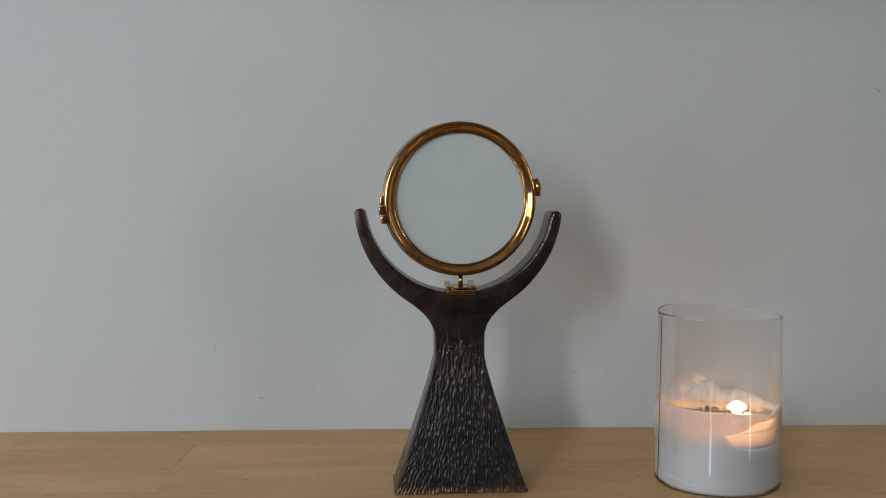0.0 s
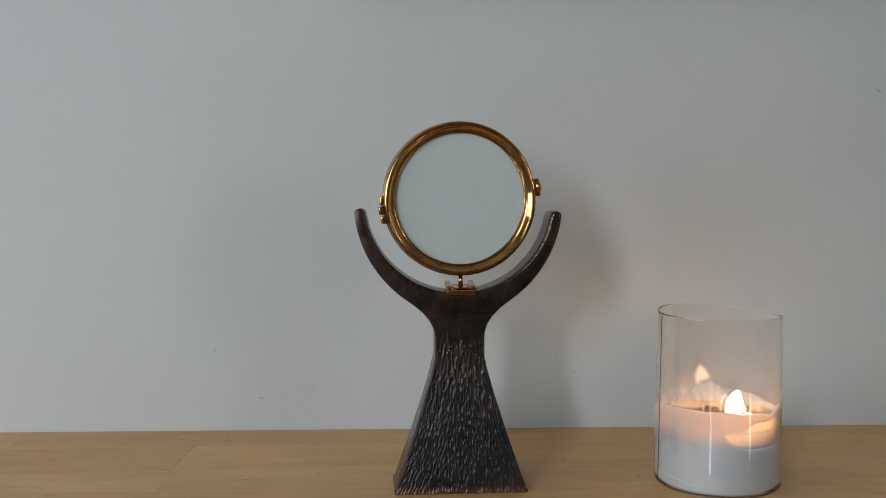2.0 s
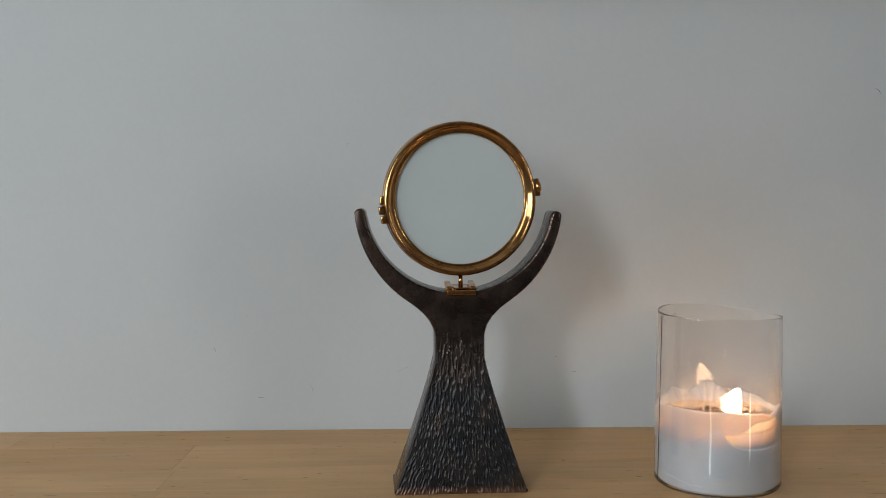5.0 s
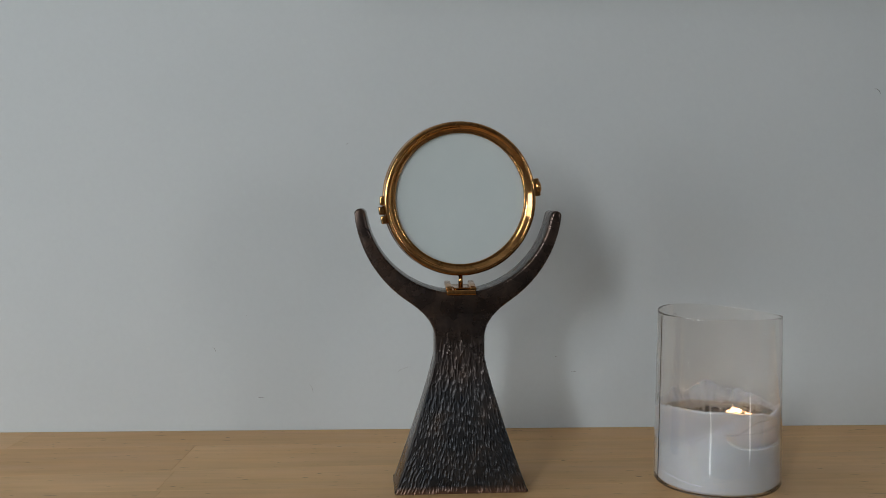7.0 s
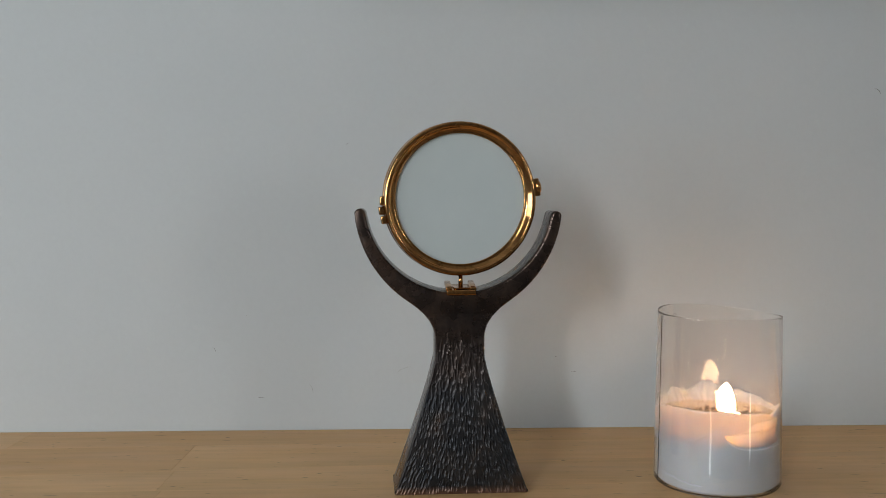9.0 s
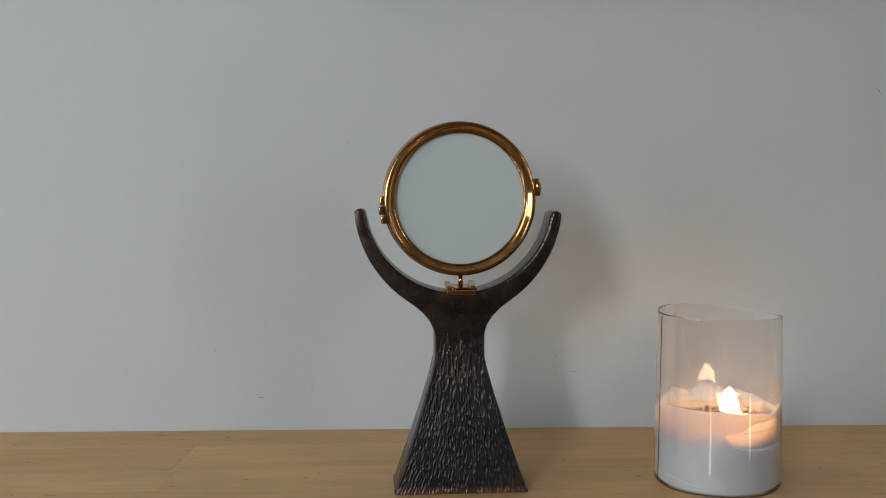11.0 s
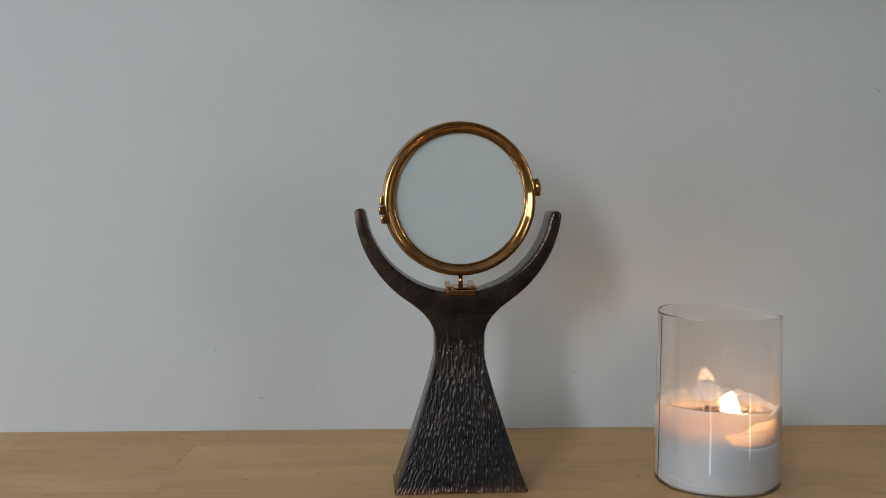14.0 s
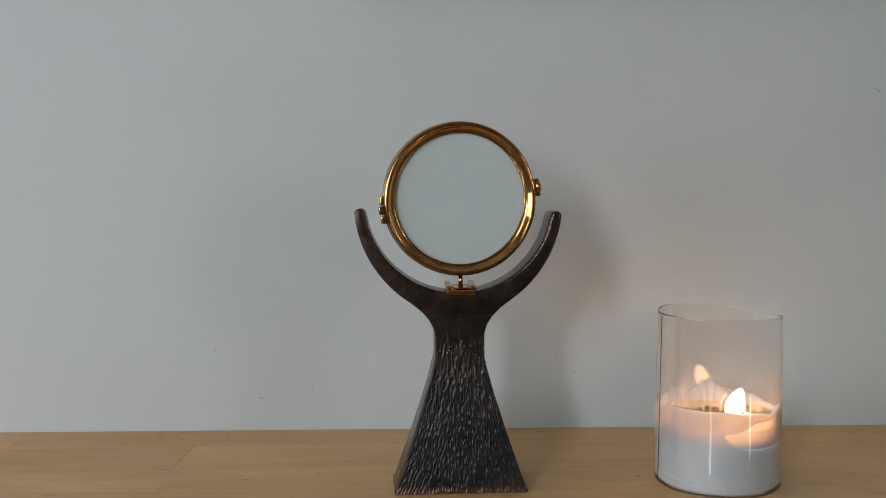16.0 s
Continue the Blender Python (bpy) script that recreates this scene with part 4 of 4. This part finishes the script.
        (7.2, pose(-0.0055, 0, 0.0004, 0, 0.0, 0)), (7.3, pose(-0.0013, 0, 0.0004, 0, 0.0, 0)), (7.4, pose(-0.0023, 0, 0.0004, 0, 3.7, 0)), (7.5, pose(-0.0027, 0, 0.0004, 0, -3.6, 0)),
        (7.6, pose(0.0015, 0, 0.0004, 0, 1.5, 0)), (7.7, pose(0.001, 0, 0.0004, 0, 2.1, 0)), (7.8, pose(0.0024, 0, -0.0056, 0, 0.0, 0)), (7.9, pose(-0.0009, 0, 0.0004, 0, -10.8, 0)),
        (8.0, pose(-0.0023, 0, 0.0004, 0, -1.8, 0)), (8.1, pose(-0.0046, 0, 0.0004, 0, -3.5, 0)), (8.2, pose(0.0019, 0, -0.0, 0, 0.0, 0)), (8.3, pose(0.0038, 0, 0.0004, 0, 7.6, 0)),
        (8.4, pose(0.0043, 0, -0.0014, 0, 0.0, 0)), (8.5, pose(-0.0018, 0, 0.0004, 0, -10.3, 0)), (8.6, pose(-0.0018, 0, 0.0004, 0, 0.8, 0)), (8.7, pose(-0.0018, 0, 0.0004, 0, 0.0, 0)),
        (8.8, pose(-0.0032, 0, -0.0014, 0, 0.0, 0)), (8.9, pose(0.001, 0, 0.0004, 0, 0.7, 0)), (9.0, pose(-0.0046, 0, 0.0004, 0, 0.0, 0)), (9.1, pose(-0.0018, 0, 0.0004, 0, 1.1, 0)),
        (9.2, pose(-0.0023, 0, 0.0004, 0, -0.6, 0)), (9.3, pose(0.0003, 0, 0.0004, 0, 2.5, 0)), (9.4, pose(-0.0003, 0, 0.0004, 0, -0.7, 0)), (9.5, pose(0.0011, 0, 0.0004, 0, 1.1, 0)),
        (9.6, pose(0.0001, 0, 0.0004, 0, 3.8, 0)), (9.7, pose(0.0037, 0, 0.0004, 0, 4.3, 0)), (9.8, pose(0.0, 0, 0.0004, 0, 1.1, 0)), (9.9, pose(0.0042, 0, 0.0004, 0, -2.9, 0)),
        (10.0, pose(0.0021, 0, 0.0004, 0, 0.9, 0)), (10.1, pose(0.0008, 0, 0.0004, 0, -3.1, 0)), (10.2, pose(0.0002, 0, 0.0004, 0, 2.9, 0)), (10.3, pose(0.0002, 0, 0.0004, 0, 2.8, 0)),
        (10.4, pose(0.0004, 0, 0.0004, 0, 1.8, 0)), (10.5, pose(-0.0012, 0, 0.0004, 0, 1.1, 0)), (10.6, pose(0.003, 0, 0.0004, 0, 0.6, 0)), (10.7, pose(0.0025, 0, 0.0004, 0, 0.2, 0)),
        (10.8, pose(0.001, 0, 0.0004, 0, 1.3, 0)), (10.9, pose(-0.0036, 0, 0.0004, 0, -7.0, 0)), (11.0, pose(-0.0018, 0, 0.0004, 0, -0.4, 0)), (11.1, pose(0.0015, 0, -0.0009, 0, 1.2, 0)),
        (11.2, pose(-0.0012, 0, 0.0004, 0, 8.3, 0)), (11.3, pose(0.0015, 0, 0.0004, 0, 0.0, 0)), (11.4, pose(0.001, 0, 0.0004, 0, -1.4, 0)), (11.5, pose(-0.0004, 0, 0.0004, 0, 2.8, 0)),
        (11.6, pose(0.0038, 0, 0.0004, 0, -0.9, 0)), (11.7, pose(0.0024, 0, -0.0037, 0, 0.0, 0)), (11.8, pose(0.0024, 0, 0.0004, 0, 2.3, 0)), (11.9, pose(0.0048, 0, -0.0023, 0, 0.0, 0)),
        (12.0, pose(0.0043, 0, -0.0033, 0, 0.0, 0)), (12.1, pose(0.0029, 0, 0.0004, 0, 11.4, 0)), (12.2, pose(0.0043, 0, 0.0004, 0, 1.0, 0)), (12.3, pose(-0.0004, 0, 0.0004, 0, -0.5, 0)),
        (12.4, pose(0.0038, 0, -0.0042, 0, 0.0, 0)), (12.5, pose(0.0005, 0, 0.0004, 0, -1.8, 0)), (12.6, pose(0.0038, 0, -0.0028, 0, 0.0, 0)), (12.7, pose(0.0029, 0, 0.0004, 0, 4.3, 0)),
        (12.8, pose(0.0001, 0, 0.0004, 0, 8.6, 0)), (12.9, pose(0.0024, 0, 0.0004, 0, -1.6, 0)), (13.0, pose(0.0052, 0, 0.0004, 0, 0.0, 0)), (13.1, pose(0.0029, 0, 0.0004, 0, 0.8, 0)),
        (13.2, pose(0.0019, 0, 0.0004, 0, 3.7, 0)), (13.3, pose(0.0033, 0, 0.0004, 0, 7.1, 0)), (13.4, pose(0.0029, 0, 0.0004, 0, 1.5, 0)), (13.5, pose(-0.0009, 0, 0.0004, 0, -4.7, 0)),
        (13.6, pose(0.0015, 0, 0.0004, 0, 4.4, 0)), (13.7, pose(-0.0004, 0, -0.0014, 0, 0.0, 0)), (13.8, pose(0.0001, 0, 0.0004, 0, 0.0, 0)), (13.9, pose(-0.0023, 0, 0.0004, 0, 0.2, 0)),
        (14.0, pose(-0.0013, 0, 0.0004, 0, 1.1, 0)), (14.1, pose(0.0015, 0, 0.0004, 0, -1.6, 0)), (14.2, pose(0.0052, 0, 0.0004, 0, 0.0, 0)), (14.3, pose(0.0019, 0, 0.0004, 0, 5.7, 0)),
        (14.4, pose(-0.0004, 0, 0.0004, 0, 2.2, 0)), (14.5, pose(0.0024, 0, 0.0004, 0, -1.4, 0)), (14.6, pose(0.0038, 0, 0.0004, 0, 6.3, 0)), (14.7, pose(0.0066, 0, 0.0004, 0, 10.1, 0)),
        (14.8, pose(0.0062, 0, -0.0014, 0, 0.0, 0)), (14.9, pose(0.0048, 0, 0.0004, 0, 4.5, 0)), (15.0, pose(0.0029, 0, 0.0004, 0, 2.0, 0)), (15.1, pose(0.0001, 0, 0.0004, 0, 1.5, 0)),
        (15.2, pose(-0.0004, 0, 0.0004, 0, 3.5, 0)), (15.3, pose(0.0005, 0, 0.0004, 0, 4.2, 0)), (15.4, pose(0.0048, 0, -0.0042, 0, 0.0, 0)), (15.5, pose(0.0024, 0, -0.0033, 0, 0.0, 0)),
        (15.6, pose(0.0005, 0, 0.0004, 0, 1.5, 0)), (15.7, pose(0.0019, 0, -0.0005, 0, 0.0, 0)), (15.8, pose(0.0005, 0, 0.0004, 0, 1.2, 0)), (15.9, pose(0.0043, 0, 0.0004, 0, 0.0, 0)),
        (16.0, pose(0.0019, 0, 0.0004, 0, 5.0, 0))])


motions()
